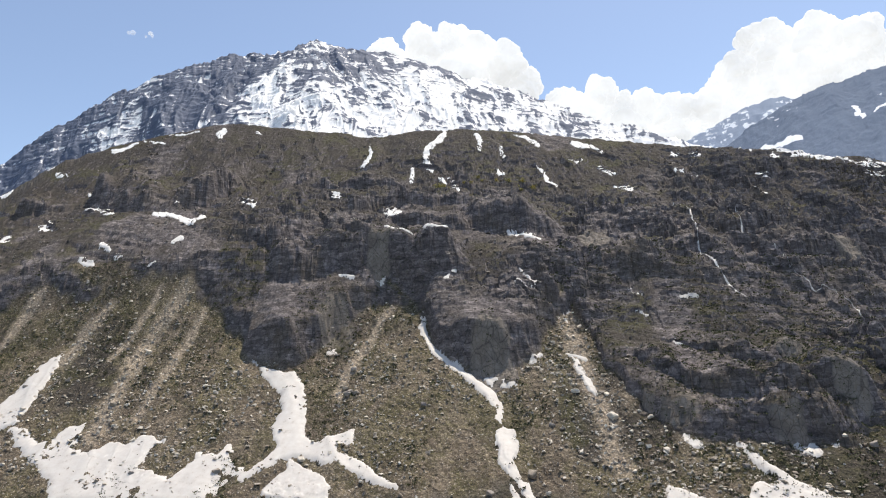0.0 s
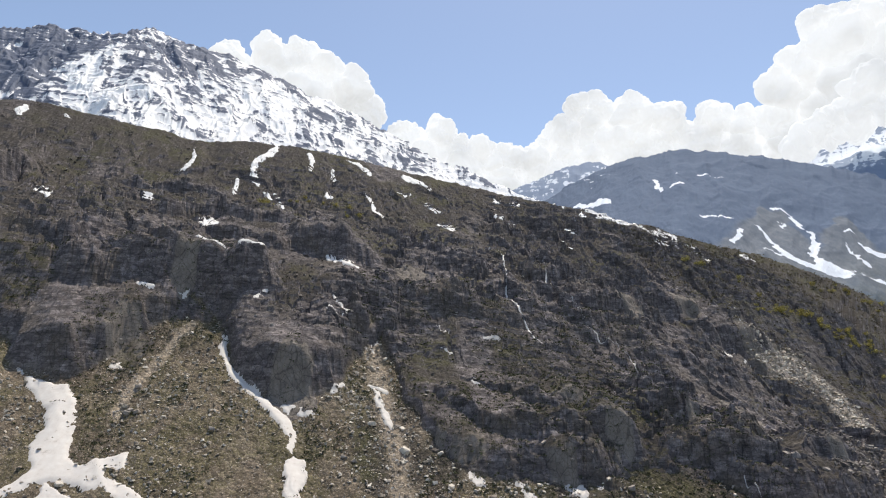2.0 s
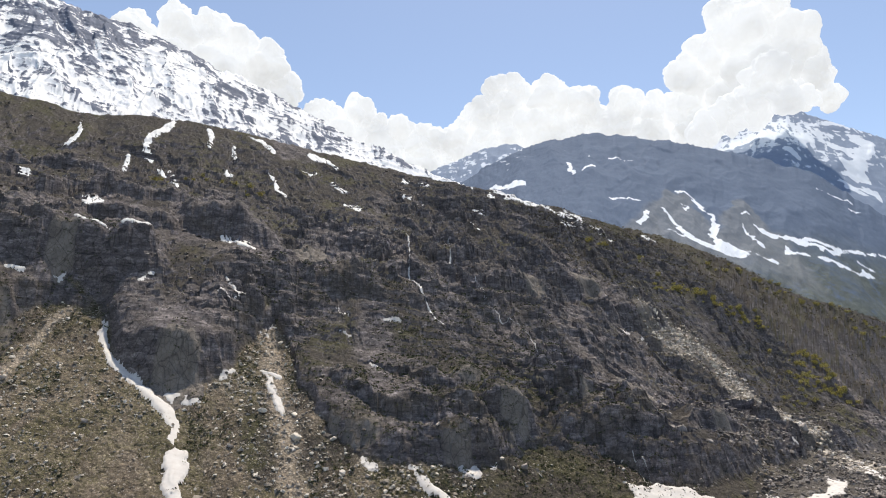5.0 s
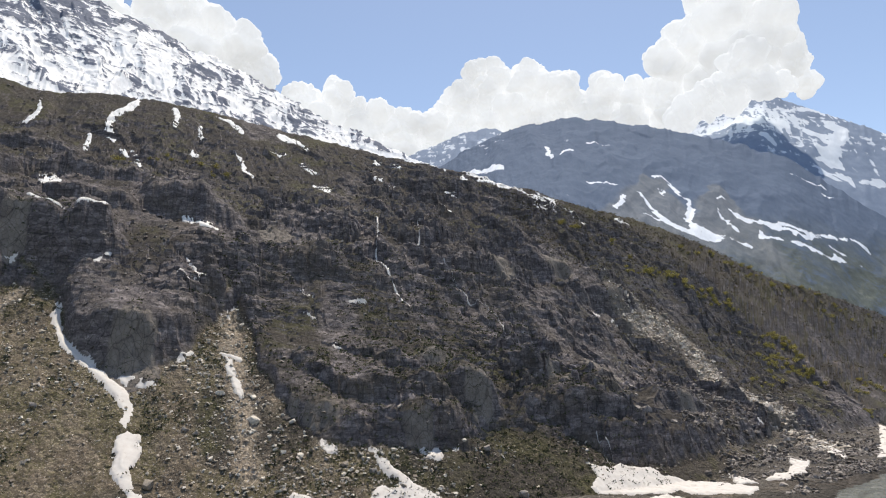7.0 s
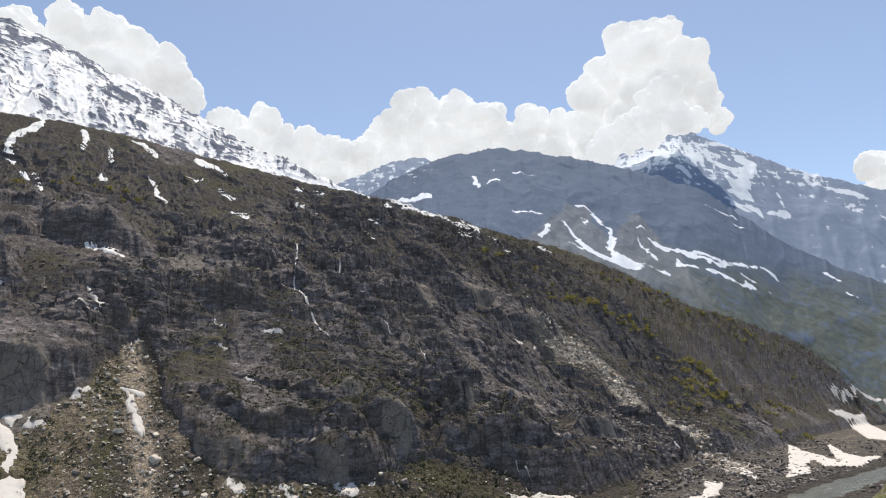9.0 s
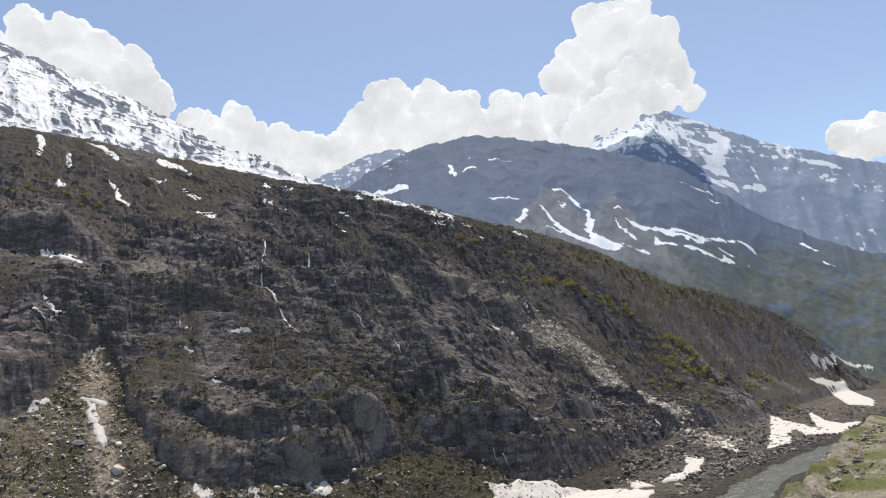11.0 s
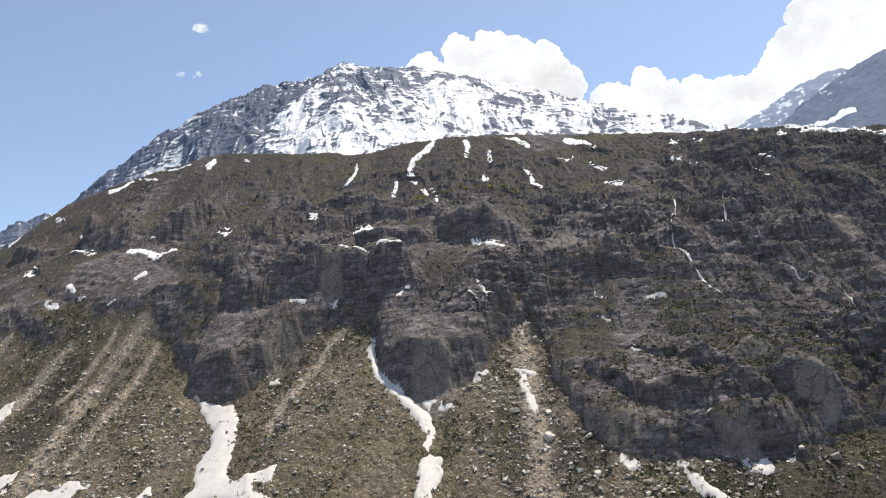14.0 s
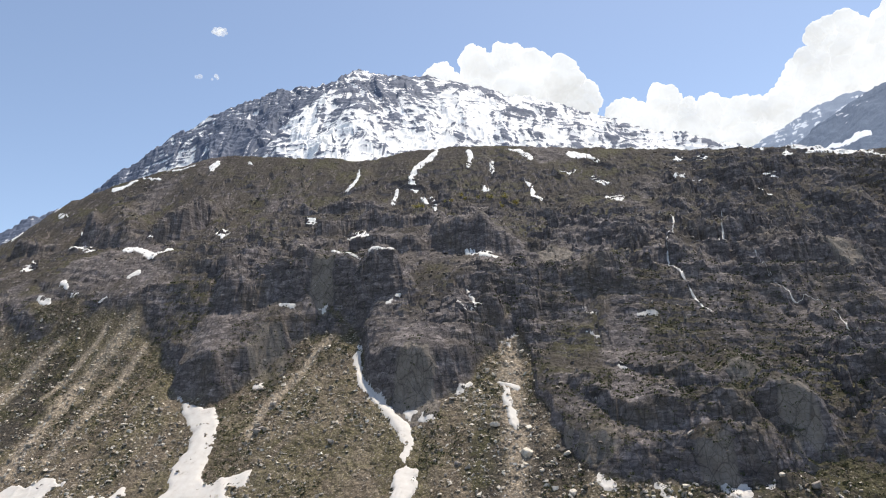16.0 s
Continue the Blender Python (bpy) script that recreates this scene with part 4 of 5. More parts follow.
snow_patch((-209.8, 693.5), (-208.4, 690.2), (-188.6, 662.7), (-188.3, 668.5), (-198.2, 702.3), (-209, 697.7))
snow_patch((-284.2, 649.4), (-280.4, 642.4), (-252.5, 625), (-229.4, 607.6), (-223.5, 624.6), (-231.6, 648.5), (-233.7, 648.6), (-236.5, 626.2), (-257.3, 638), (-290.3, 665.4))
snow_patch((-270.3, 666.3), (-269.6, 666.7), (-258.4, 676.6), (-257.6, 676.7), (-258.7, 677.4), (-269.9, 667.4))
snow_patch((-373, 688.3), (-370.1, 686.1), (-360.1, 691.8), (-334.5, 670.4), (-336.1, 675.7), (-343.1, 688.8), (-372.5, 716.1), (-382.6, 707.6))
snow_patch((-413, 675.1), (-397.2, 652.7), (-393, 666.3), (-384.6, 653.6), (-394.4, 667.3), (-415.9, 681.7))
snow_patch((-303.5, 588.9), (-300.4, 582.8), (-290, 574.4), (-288, 574.3), (-288.9, 576.3), (-301.7, 589.4))
snow_patch((-282.8, 571.1), (-281, 570.2), (-269.7, 571.9), (-269.4, 572.2), (-270.7, 573.1), (-282.3, 571.9))
snow_patch((-313.4, 571.4), (-310, 566.9), (-296.3, 562.1), (-296.2, 564.5), (-298.8, 567.7), (-312.7, 572.5))
snow_patch((-239.2, 583.8), (-237.7, 582.9), (-230.7, 589.7), (-231.7, 592.8), (-234.4, 594.6), (-239.9, 585.6))
snow_patch((-247.3, 559.6), (-245.6, 559.7), (-242.1, 562.2), (-242.6, 562.9), (-243.6, 563), (-248, 560.2))
snow_patch((-413.4, 819.5), (-408.5, 814.7), (-396.9, 819.6), (-384.8, 831.3), (-385.2, 832.9), (-387.5, 834.8), (-401.9, 827), (-416.2, 826.4))
snow_patch((-380.9, 836), (-345.6, 817.9), (-343.9, 817.6), (-346.2, 821.1))
snow_patch((-557, 825.1), (-524.9, 790.5), (-537.4, 822.7))
snow_patch((-498.7, 825.7), (-493, 819.8), (-484.7, 826.7))
snow_patch((-347.8, 837.2), (-324, 834.1), (-303.7, 838.5))
snow_patch((-280.4, 820.6), (-273, 810.2), (-271.3, 830.9), (-274.3, 837.3), (-277.9, 836.5), (-282.6, 824.6))
snow_patch((-417.5, 624.8), (-412.8, 620.9), (-415.8, 637.6), (-420.3, 644.9), (-427.5, 653.3), (-433.3, 648.9))
snow_patch((54.5, 529.2), (54.5, 529.2), (60.9, 517.5), (71.6, 519.3), (72.4, 519.6), (72.5, 520.2), (61.9, 518.5), (55.7, 523.2))
snow_patch((143.9, 538.9), (143.4, 536.5), (153.3, 531), (154.6, 531.1), (154.4, 531.3), (145, 539.4))
snow_patch((141.8, 520.6), (141.9, 520.2), (153.7, 515.6), (154.6, 515.1), (154.6, 516.1), (142.5, 520.7))
snow_patch((158.5, 486.6), (158.1, 485), (162.9, 480.9), (164.5, 482), (164.5, 482.2), (160.4, 487.5))
snow_patch((171.4, 837.7), (170.8, 831.5), (189.6, 827.6), (203.5, 811.3), (205.6, 811.7), (205.5, 813.4), (193.4, 838.2), (174.2, 842.5))
snow_patch((199.1, 759.9), (199.5, 759.5), (208.6, 720.6), (214.9, 733.2), (218, 746.9), (200.4, 760.5))
snow_patch((279.8, 779.6), (280.1, 778.4), (318.4, 782.8), (334.5, 763.9), (335, 762.7), (335.8, 765.5), (318.7, 782.2), (281.3, 780.9))
snow_patch((290.6, 817.8), (290.6, 816.3), (301.6, 819.8), (302.6, 819.6), (302.4, 820.6), (296, 829.8))
snow_patch((313.7, 815.2), (313.9, 814.3), (325.4, 811.9), (329.2, 818.1), (329.2, 819.7), (315.1, 815.8))
snow_patch((361.9, 757.2), (361.3, 756.5), (361.5, 746), (371.1, 740.3), (372.4, 741.1), (373.6, 744.2), (367.2, 752.4), (363.3, 757.1))
snow_patch((343.2, 722.8), (342.4, 720.2), (350.4, 712.5), (352.4, 713.3), (353.6, 716.5), (344.2, 721.4))
snow_patch((398.5, 785.6), (394.5, 778), (394.3, 763.2), (397.9, 765.1), (404, 776.6), (403.1, 789.3))
snow_patch((83.1, 520), (82.6, 519.1), (89.2, 520), (90.5, 521), (90.9, 521.9), (85.2, 522.1))
snow_patch((-0.2, 543.1), (1.2, 542.4), (9.9, 550.5), (9.7, 550.5), (8.3, 550.6), (-0.4, 544.4))
snow_patch((-85.9, 543.9), (-85.3, 543), (-73.8, 545.3), (-73, 546.1), (-73.8, 546.9), (-85.4, 544.7))
snow_patch((-61, 548), (-60.8, 547.7), (-48.8, 550.2), (-48.1, 550.8), (-48.4, 551.2), (-60.5, 548.4))
snow_patch((-474, 804.3), (-467.7, 795), (-447.6, 784.1), (-447.2, 785.1), (-448.5, 786), (-474.1, 806.1))
snow_patch((-408.6, 756), (-407.1, 754.6), (-378.9, 724.9), (-377.9, 725.1), (-379.6, 726.4), (-408.6, 757.8))
snow_patch((369.8, 802), (369.8, 800.2), (384.7, 802.3), (387.1, 804.4), (374.6, 810.3))
snow_patch((153.3, 796.9), (153.9, 796.1), (175.1, 798), (176.7, 800.3), (176.2, 802.6), (154.1, 796.1))
snow_patch((179.1, 525.6), (179.3, 525.1), (193.2, 521.9), (194.6, 523), (194.3, 523.9), (179.9, 526.1))
snow_patch((-234.1, 834.7), (-233.2, 830.7), (-225.8, 828.9), (-224.4, 829.4), (-224.4, 830.4), (-232.1, 835.9))
snow_patch((191.5, 787.2), (191.6, 786.9), (208.1, 775.2), (209.4, 775.4), (210.2, 779.2), (193.3, 789.4))
snow_patch((-287, 508.6), (-296.8, 497.7), (-297.9, 475.3), (-304.7, 457.8), (-295.2, 444.7), (-281.2, 447.9), (-281.2, 464.5), (-283, 488.7), (-284.1, 502.5))
snow_patch((-283.1, 445.4), (-271.6, 444.3), (-258.8, 433), (-248, 432.4), (-243.3, 442.2), (-232.2, 444.8), (-232.2, 435.4), (-231.2, 427.7), (-216.3, 419.3), (-204.2, 422.1), (-197.4, 425.5), (-190.9, 429.8), (-176.7, 429.2), (-182.2, 422.2), (-184.2, 412), (-177.4, 404.5), (-167.1, 403.3), (-163.2, 397.9), (-152, 414.4), (-151.7, 417.9), (-139.3, 415.8), (-135.2, 423.8), (-131.7, 420.5), (-132.5, 415.6), (-121.2, 405.8), (-128.6, 398.7), (-139.9, 386.5), (-223.3, 392.7), (-234.1, 407.5), (-249.2, 418.1), (-268.4, 431.7))
snow_patch((-142.9, 497.9), (-130.3, 488.7), (-116.8, 482.9), (-108.9, 482.7), (-94.4, 459.4), (-92.6, 440.9), (-91.6, 427.3), (-82, 421.9), (-69.2, 427.5), (-61, 430.9), (-59.8, 420.5), (-67.4, 414.9), (-56.7, 408.9), (-46, 398.4), (-29.6, 388), (-35.8, 388.5), (-52.1, 396.5), (-65.7, 403.3), (-79.9, 410.3), (-93.8, 413.8), (-105.4, 407.4), (-116.2, 399.6), (-128.9, 399.7), (-118, 405.8), (-107, 413.6), (-105.7, 421.7), (-113.9, 437.8), (-108.7, 448.8), (-113.3, 463.3), (-122.8, 475.4))
snow_patch((-106.7, 390.8), (-97.4, 402.6), (-95.9, 410.8), (-89, 406.9), (-75.1, 396.7), (-69.4, 389.1), (-69.3, 381), (-106, 387.4))
snow_patch((-219.3, 421.6), (-208.2, 429.9), (-200.5, 426.8), (-190.3, 431.8), (-176.8, 429.8), (-183.2, 422.4), (-184.4, 411.2), (-169.6, 404), (-170, 397.8), (-210, 403.7))
snow_patch((27.5, 386.4), (31.1, 385.3), (33.3, 375), (31.7, 369.1), (28.6, 367), (29.8, 377.3))
snow_patch((91.5, 526.3), (95.3, 527), (94.5, 521.5), (91.8, 523))
snow_patch((60.9, 549.5), (72.2, 519.8), (78.2, 523.9), (69.6, 517.5), (62.8, 548.1))
snow_patch((157.9, 396.9), (162.1, 395), (165.6, 382.8), (173.4, 373.2), (181.3, 365), (187.8, 357.7), (197.3, 355.4), (194.9, 352), (176.9, 353.4), (152.7, 360.4), (145.3, 358.8), (132.7, 350.4), (119.5, 355.4), (113, 362.6), (106.2, 364.8), (112, 374.9), (119.1, 372.6), (131.5, 362), (145.2, 361.2), (149.9, 364.1), (151.9, 369.3), (158.8, 371.1), (166.2, 367.9), (169.7, 373.6), (164.1, 377.4), (160.7, 386.2))
snow_patch((187.6, 392.4), (195.7, 391), (191.9, 389.6), (187.6, 391.2))
snow_patch((205, 390.5), (212.7, 391.1), (209.1, 388.8))
snow_patch((406.1, 794.9), (449.3, 783.6), (463.8, 774), (419.5, 779.3))
snow_patch((468.8, 764.6), (534.5, 774), (521.2, 756.5), (476, 769))
snow_patch((425.9, 787.7), (470.9, 783.3), (493.3, 774.7), (457, 773.4))
snow_patch((490.8, 773.4), (536.9, 774.1), (517.6, 753.9))
snow_patch((534.4, 755.7), (550.9, 742.7), (539.7, 741.7))
snow_patch((-90.3, 504.3), (-83, 505.5), (-83.9, 500.5), (-88.9, 500.6))
snow_patch((804.9, 548.3), (743.2, 485.8), (679.8, 412.5), (721, 410.7), (738.4, 404.8), (647.6, 372.9), (637.3, 396.4), (678.9, 434), (633.1, 411.9), (581.5, 371.6), (540.6, 365.1), (647.7, 436.7))
snow_patch((842.3, 525.2), (733.6, 434.5), (711.1, 399.7), (667.6, 384.6), (696.8, 423.1))
snow_patch((1089, 674.3), (1235.8, 706.7), (1007.6, 540.1), (907.9, 486.1), (942.2, 535.3), (1127.1, 664.8))
snow_patch((1144.3, 714.8), (1248, 737), (1523.6, 813.1), (1200.3, 719))
snow_patch((573.8, 447.9), (560.2, 416.2), (511, 366.1), (529.5, 403))
snow_patch((466.2, 378.4), (469, 365.3), (431, 337.2), (400.7, 326), (391.5, 332), (418.3, 340.6), (438.8, 352.6))
snow_patch((498, 434.5), (504.9, 429.4), (496, 430.9))
snow_patch((567.1, 486.3), (585.1, 488), (555, 471.3))
snow_patch((288.7, 367.3), (293.2, 363.6), (311.4, 365.3), (330.3, 362.4), (335.6, 356.4), (354.4, 350.8), (367.8, 317.1), (350.7, 305.6), (325.5, 321), (327.5, 336.2), (313.2, 329.5), (292.9, 338.5), (277.6, 346.5), (276, 350.9), (285.3, 356.1))
snow_patch((292.6, 320.4), (307.1, 322.7), (310.5, 311.7), (294.7, 304.7), (287.5, 311.5))
snow_patch((388.7, 358.1), (380.6, 328.5), (369.4, 332.6))
snow_patch((187.3, 392.1), (192.8, 390.5), (189.3, 388.3))
snow_patch((203.8, 387.6), (211.7, 390), (209.4, 387.4))
snow_patch((289.9, 403.1), (295.4, 396.1), (295, 396.6), (291.3, 402.3))
snow_patch((304.1, 394.7), (310, 396), (304.7, 392.3))
snow_patch((264.9, 403.2), (269.7, 398.5), (268, 400.7))
snow_patch((445.1, 579.5), (454.2, 576.9), (440.6, 569.6))
snow_patch((466.3, 580.4), (479.1, 583.3), (466.5, 576.2))
snow_patch((413.3, 793.6), (438.4, 786.5), (466, 783.3))
snow_patch((476.7, 746.9), (495.5, 739.8), (508.2, 733.5), (511.7, 736.9), (503.5, 749.9), (478.1, 748.1))
snow_patch((430.4, 782.7), (461.3, 769.6), (489.9, 769.6), (493.8, 775.1), (469.9, 782.5), (432.9, 785.9))
snow_patch((491.3, 760.5), (501.1, 753.9), (515.8, 753.7), (517.5, 755), (505.8, 758.9), (494, 763.8))
snow_patch((533, 752.8), (543.2, 742.4), (547.6, 727.8), (549.3, 728.4), (546.2, 743.1), (539.9, 761.8))
snow_patch((625.8, 769.3), (632, 762.4), (647, 765.7), (650.7, 769.4), (640.8, 771.5), (628.3, 771.5))
waterfall(2.4, (235.4, 673.2), (243.2, 665.5), (238.9, 634.2), (222.9, 585), (216.6, 567), (213.3, 558.2), (218.6, 548.7), (221, 535.6), (224.9, 529.2), (230, 520.8))
waterfall(2, (278, 625.6), (267.5, 597), (256.2, 570.7))
waterfall(2.6, (492.9, 617.6), (490, 607.1), (487.4, 598.5), (488.7, 594.7))
waterfall(1.8, (279.7, 564.6), (278, 542.7), (283.2, 533.9), (287.6, 530.2), (311.3, 527.5), (311.3, 503.3))
waterfall(1.6, (304.4, 380.9), (303.9, 375.7), (302.6, 368.8), (300.9, 363.2))
waterfall(1.4, (306.9, 375), (306.9, 372.5), (306, 366.2))


# ---- clouds ----
def unit_ball(level):
    bm = bmesh.new()
    bmesh.ops.create_icosphere(bm, subdivisions=level, radius=1)
    verts = np.array([v.co for v in bm.verts])
    faces = np.array([[v.index for v in f.verts] for f in bm.faces])
    bm.free()
    return verts, faces


BALLS = {k: unit_ball(k) for k in (4, 5)}


def billow(centre, size, level, lumps):
    """A ball swollen into rounded heads of three sizes."""
    ball, tri = BALLS[level]
    out = np.empty_like(ball)
    share = min(1.0, size / 70)
    for n, v in enumerate(ball):
        way = Vector(v)
        p = centre + way * size
        q = p + 30 * noise.noise_vector(p / 90.0)
        push = 92 * (0.6 - noise.voronoi(q / 140.0)[0][0]) + 32 * (0.55 - noise.voronoi(q / 60.0)[0][0]) + lumps * (0.5 - noise.voronoi(q / 25.0)[0][0])
        out[n] = p + way * share * push
    return out, tri


def cloud(far, lobes, label, thin=False):
    """A heap of billows: lobes are turn, rise and half width, all in degrees, at a distance in metres."""
    heap = tagged(new("cloud"), label, "cloud", "cumulus clouds over the ridges")
    for turn, rise, half in lobes:
        size = far * math.tan(radians(half))
        a, b = radians(turn), radians(rise)
        centre = Vector((50 + far * math.sin(a) * math.cos(b), 15 + far * math.cos(a) * math.cos(b), 68 + far * math.sin(b)))
        part("billow", *billow(centre, 0.99 * size, 5 if half > 0.6 else 4, 30 if thin else 15), VEIL if thin else CLOUD, heap)
    return heap


cloud(4600, ((47.4, 26.0, 2.5), (44.8, 25.0, 2.0), (50.3, 25.0, 2.1), (43.0, 23.9, 1.8), (48, 23, 2.9), (51.8, 22.2, 1.5), (46.3, 27.9, 1.4), (49.2, 27.4, 1.4),
             (49.8, 21.3, 1.9), (46, 21.4, 2.2), (52.6, 20.6, 0.8)), "tall white cumulus cloud with a grey shaded middle")
cloud(4600, ((39.5, 21.6, 1.3), (42, 21.3, 1.6), (37.2, 21.0, 1.0), (37.6, 22.2, 1.5), (35.6, 20.6, 1.6), (39.2, 19.8, 1.6), (42.5, 19.6, 1.6), (45.5, 19.6, 1.5)), "low white cloud bank joined to a taller cumulus")
cloud(4600, ((31, 23.3, 1.8), (28, 23.9, 1.5), (26.5, 24.2, 1.2), (33.5, 23.0, 1.5), (25, 22.5, 1.5), (29.5, 21.3, 1.9), (34.8, 21.3, 1.2), (31.5, 20.5, 1.5), (23.4, 21.8, 0.9), (33.3, 21.3, 1.2)),
      "bright white heaped cloud above the blue ridge")
cloud(4600, ((11, 22.2, 1.5), (14, 22.3, 1.5), (17.3, 21.0, 1.5), (20, 20.3, 1.4), (22.5, 20, 1.6), (12.5, 20.5, 2), (16, 19.5, 2), (19.5, 18.6, 1.8), (24, 19.4, 1.6), (26.5, 18.8, 1.6), (22, 17.8, 1.5), (27.5, 20.6, 1.5), (14, 18.6, 1.5), (30, 19.2, 1.5), (15.4, 21.6, 1.3), (24.6, 20.4, 1.3), (27.0, 21.8, 1.3), (18.7, 20.2, 1.3), (22.5, 19.1, 1.3)),
      "long glaring white cloud bank in the saddle")
cloud(4600, ((-4.8, 26.8, 1.6), (-1.5, 27.6, 1.7), (0.8, 28.0, 1.5), (3.2, 27.0, 1.7), (5.6, 25.6, 1.8), (7.0, 24.0, 1.5), (2, 24.8, 2.4), (-2, 25.0, 2.2), (-6, 25.4, 1.1)),
      "billowing white cumulus behind the snowy peak")
cloud(3300, ((47.3, 21.0, 1.5), (49.3, 21.35, 1.4), (45.4, 20.5, 1.5), (51.1, 20.9, 0.95), (43.8, 19.5, 1.2), (48.4, 22.6, 1.5)), "white cloud hanging on the hazy summit")
cloud(4600, ((-24.9, 30.85, 0.24), (-24.45, 30.8, 0.26), (-24.65, 31.0, 0.2), (-24.2, 30.98, 0.2), (-24.75, 30.65, 0.16), (-24.1, 30.75, 0.13), (-25.2, 30.75, 0.12)), "tiny white cloud scrap in clear blue sky", True)
cloud(4600, ((-25.0, 27.45, 0.17), (-24.85, 27.3, 0.14), (-25.3, 27.2, 0.1), (-26.3, 27.35, 0.12), (-26.6, 27.3, 0.09)), "thin torn cloud scraps in clear blue sky", True)
cloud(4600, ((62.8, 14.8, 1.1), (64.3, 14.4, 1.4), (63.4, 13.6, 1.1)), "small white cloud over the far shoulder")


# ---- loose stones, boulders ----
def rock_hull(seed, points=26):
    """An angular block: hull of scattered points, with its edges taken off."""
    rnd = random.Random(seed)
    bm = bmesh.new()
    for _ in range(points):
        v = Vector((rnd.gauss(0, 1), rnd.gauss(0, 1), rnd.gauss(0, 1))).normalized() * rnd.uniform(0.8, 1.0)
        bm.verts.new((max(-0.72, min(0.72, v.x)), max(-0.62, min(0.62, v.y)), max(-0.5, min(0.5, v.z))))
    hull = bmesh.ops.convex_hull(bm, input=bm.verts[:])
    bmesh.ops.delete(bm, geom=list({g for g in hull["geom_interior"] + hull["geom_unused"] if isinstance(g, bmesh.types.BMVert)}), context="VERTS")
    bmesh.ops.bevel(bm, geom=bm.edges[:], offset=0.025, segments=1, affect="EDGES")
    me = bpy.data.meshes.new("boulder")
    bm.to_mesh(me)
    bm.free()
    return me


def scatter_stones(name, count, place, sizes, material, label, category, seed, height=None):
    """Many stones in one mesh; place gives x and y for a count, sizes half widths in metres."""
    rnd = np.random.RandomState(seed)
    x, y = place(rnd, count)
    n = len(x)
    z = valley(x, y)[0] if height is None else height(x, y)
    s = sizes(rnd, n)
    # split blocks: a box with its corners pulled about and its top drawn in
    ball = np.array([(-1, -1, -1), (1, -1, -1), (1, 1, -1), (-1, 1, -1), (-1, -1, 1), (1, -1, 1), (1, 1, 1), (-1, 1, 1)], float) * 0.72
    tri = np.array([(0, 2, 1), (0, 3, 2), (4, 5, 6), (4, 6, 7), (0, 1, 5), (0, 5, 4), (1, 2, 6), (1, 6, 5), (2, 3, 7), (2, 7, 6), (3, 0, 4), (3, 4, 7)])
    shape = (ball[None] + rnd.normal(0, 0.2, (n, 8, 3))) * (rnd.uniform(0.5, 1.3, (n, 1, 3)) * [1, 1, 0.45])
    shape[:, 4:, :2] *= rnd.uniform(0.35, 0.95, (n, 1, 1))
    a = rnd.uniform(0, 2 * np.pi, (n, 1))
    tilt = rnd.normal(0, 0.5, (n, 1))
    sx, sy, sz = shape[..., 0], shape[..., 1], shape[..., 2]
    sy, sz = sy * np.cos(tilt) - sz * np.sin(tilt), sy * np.sin(tilt) + sz * np.cos(tilt)
    px, py = sx * np.cos(a) - sy * np.sin(a), sx * np.sin(a) + sy * np.cos(a)
    verts = np.stack([x[:, None] + px * s[:, None], y[:, None] + py * s[:, None], z[:, None] + (sz + 0.25) * s[:, None]], -1).reshape(-1, 3)
    faces = (tri[None] + (np.arange(n) * len(ball))[:, None, None]).reshape(-1, 3)
    return tagged(mesh_object(name, verts, faces, material, False), label, category, kind="stuff")


def on_scree(rnd, count):
    x, y = rnd.uniform(-340, 420, count * 3), rnd.uniform(355, 560, count * 3)
    z, rock, grass, talus, u = hill(x, y, False)
    bunch = fbm(x / 30 + 4, y / 30, 3)
    keep = (rock < 0.4) & (u > 0.005) & (rnd.rand(len(x)) < 0.35 + 0.5 * smooth(20, 90, x) - 0.75 * smooth(170, 230, x) - 0.1 * smooth(290, 370, x) + 0.45 * bunch + 0.4 * talus)
    return x[keep][:count], y[keep][:count]


def on_rock(rnd, count):
    x, y = rnd.uniform(-400, 760, count * 4), rnd.uniform(380, 860, count * 4)
    z, rock, grass, talus, u = hill(x, y, False)
    keep = (rock > 0.6) & (u < 0.98) & (rnd.rand(len(x)) < 0.5 + 0.9 * fbm(x / 40 + 9, y / 40, 3))
    return x[keep][:count], y[keep][:count]


def on_rockfall(rnd, count):
    x, y = rnd.uniform(480, 620, count * 5), rnd.uniform(395, 615, count * 5)
    f = line_fall(x, y, ROCKFALL, 30)
    keep = rnd.rand(len(x)) < 1.4 * f
    return x[keep][:count], y[keep][:count]


def on_river_edge(rnd, count):
    x, y = rnd.uniform(0, 1, count * 8), rnd.uniform(290, 600, count * 8)
    x = np.where(rnd.rand(len(x)) < 0.7, 380 + 240 * x, 330 + 570 * x)
    z, rock, grass, talus, u = hill(x, y, False)
    wall = line_fall(x, y, RIVER_LINE, 40)
    keep = (u < 0.2) & (wall < 0.5) & ((x > 400) | (u > -0.05) | (wall > 0.2)) & (rnd.rand(len(x)) < 0.55 + 0.9 * fbm(x / 16, y / 16, 3))
    return x[keep][:count], y[keep][:count]


def mostly_small(low, high, power=2.6):
    return lambda rnd, n: low + (high - low) * rnd.rand(n) ** (power * 2.2)


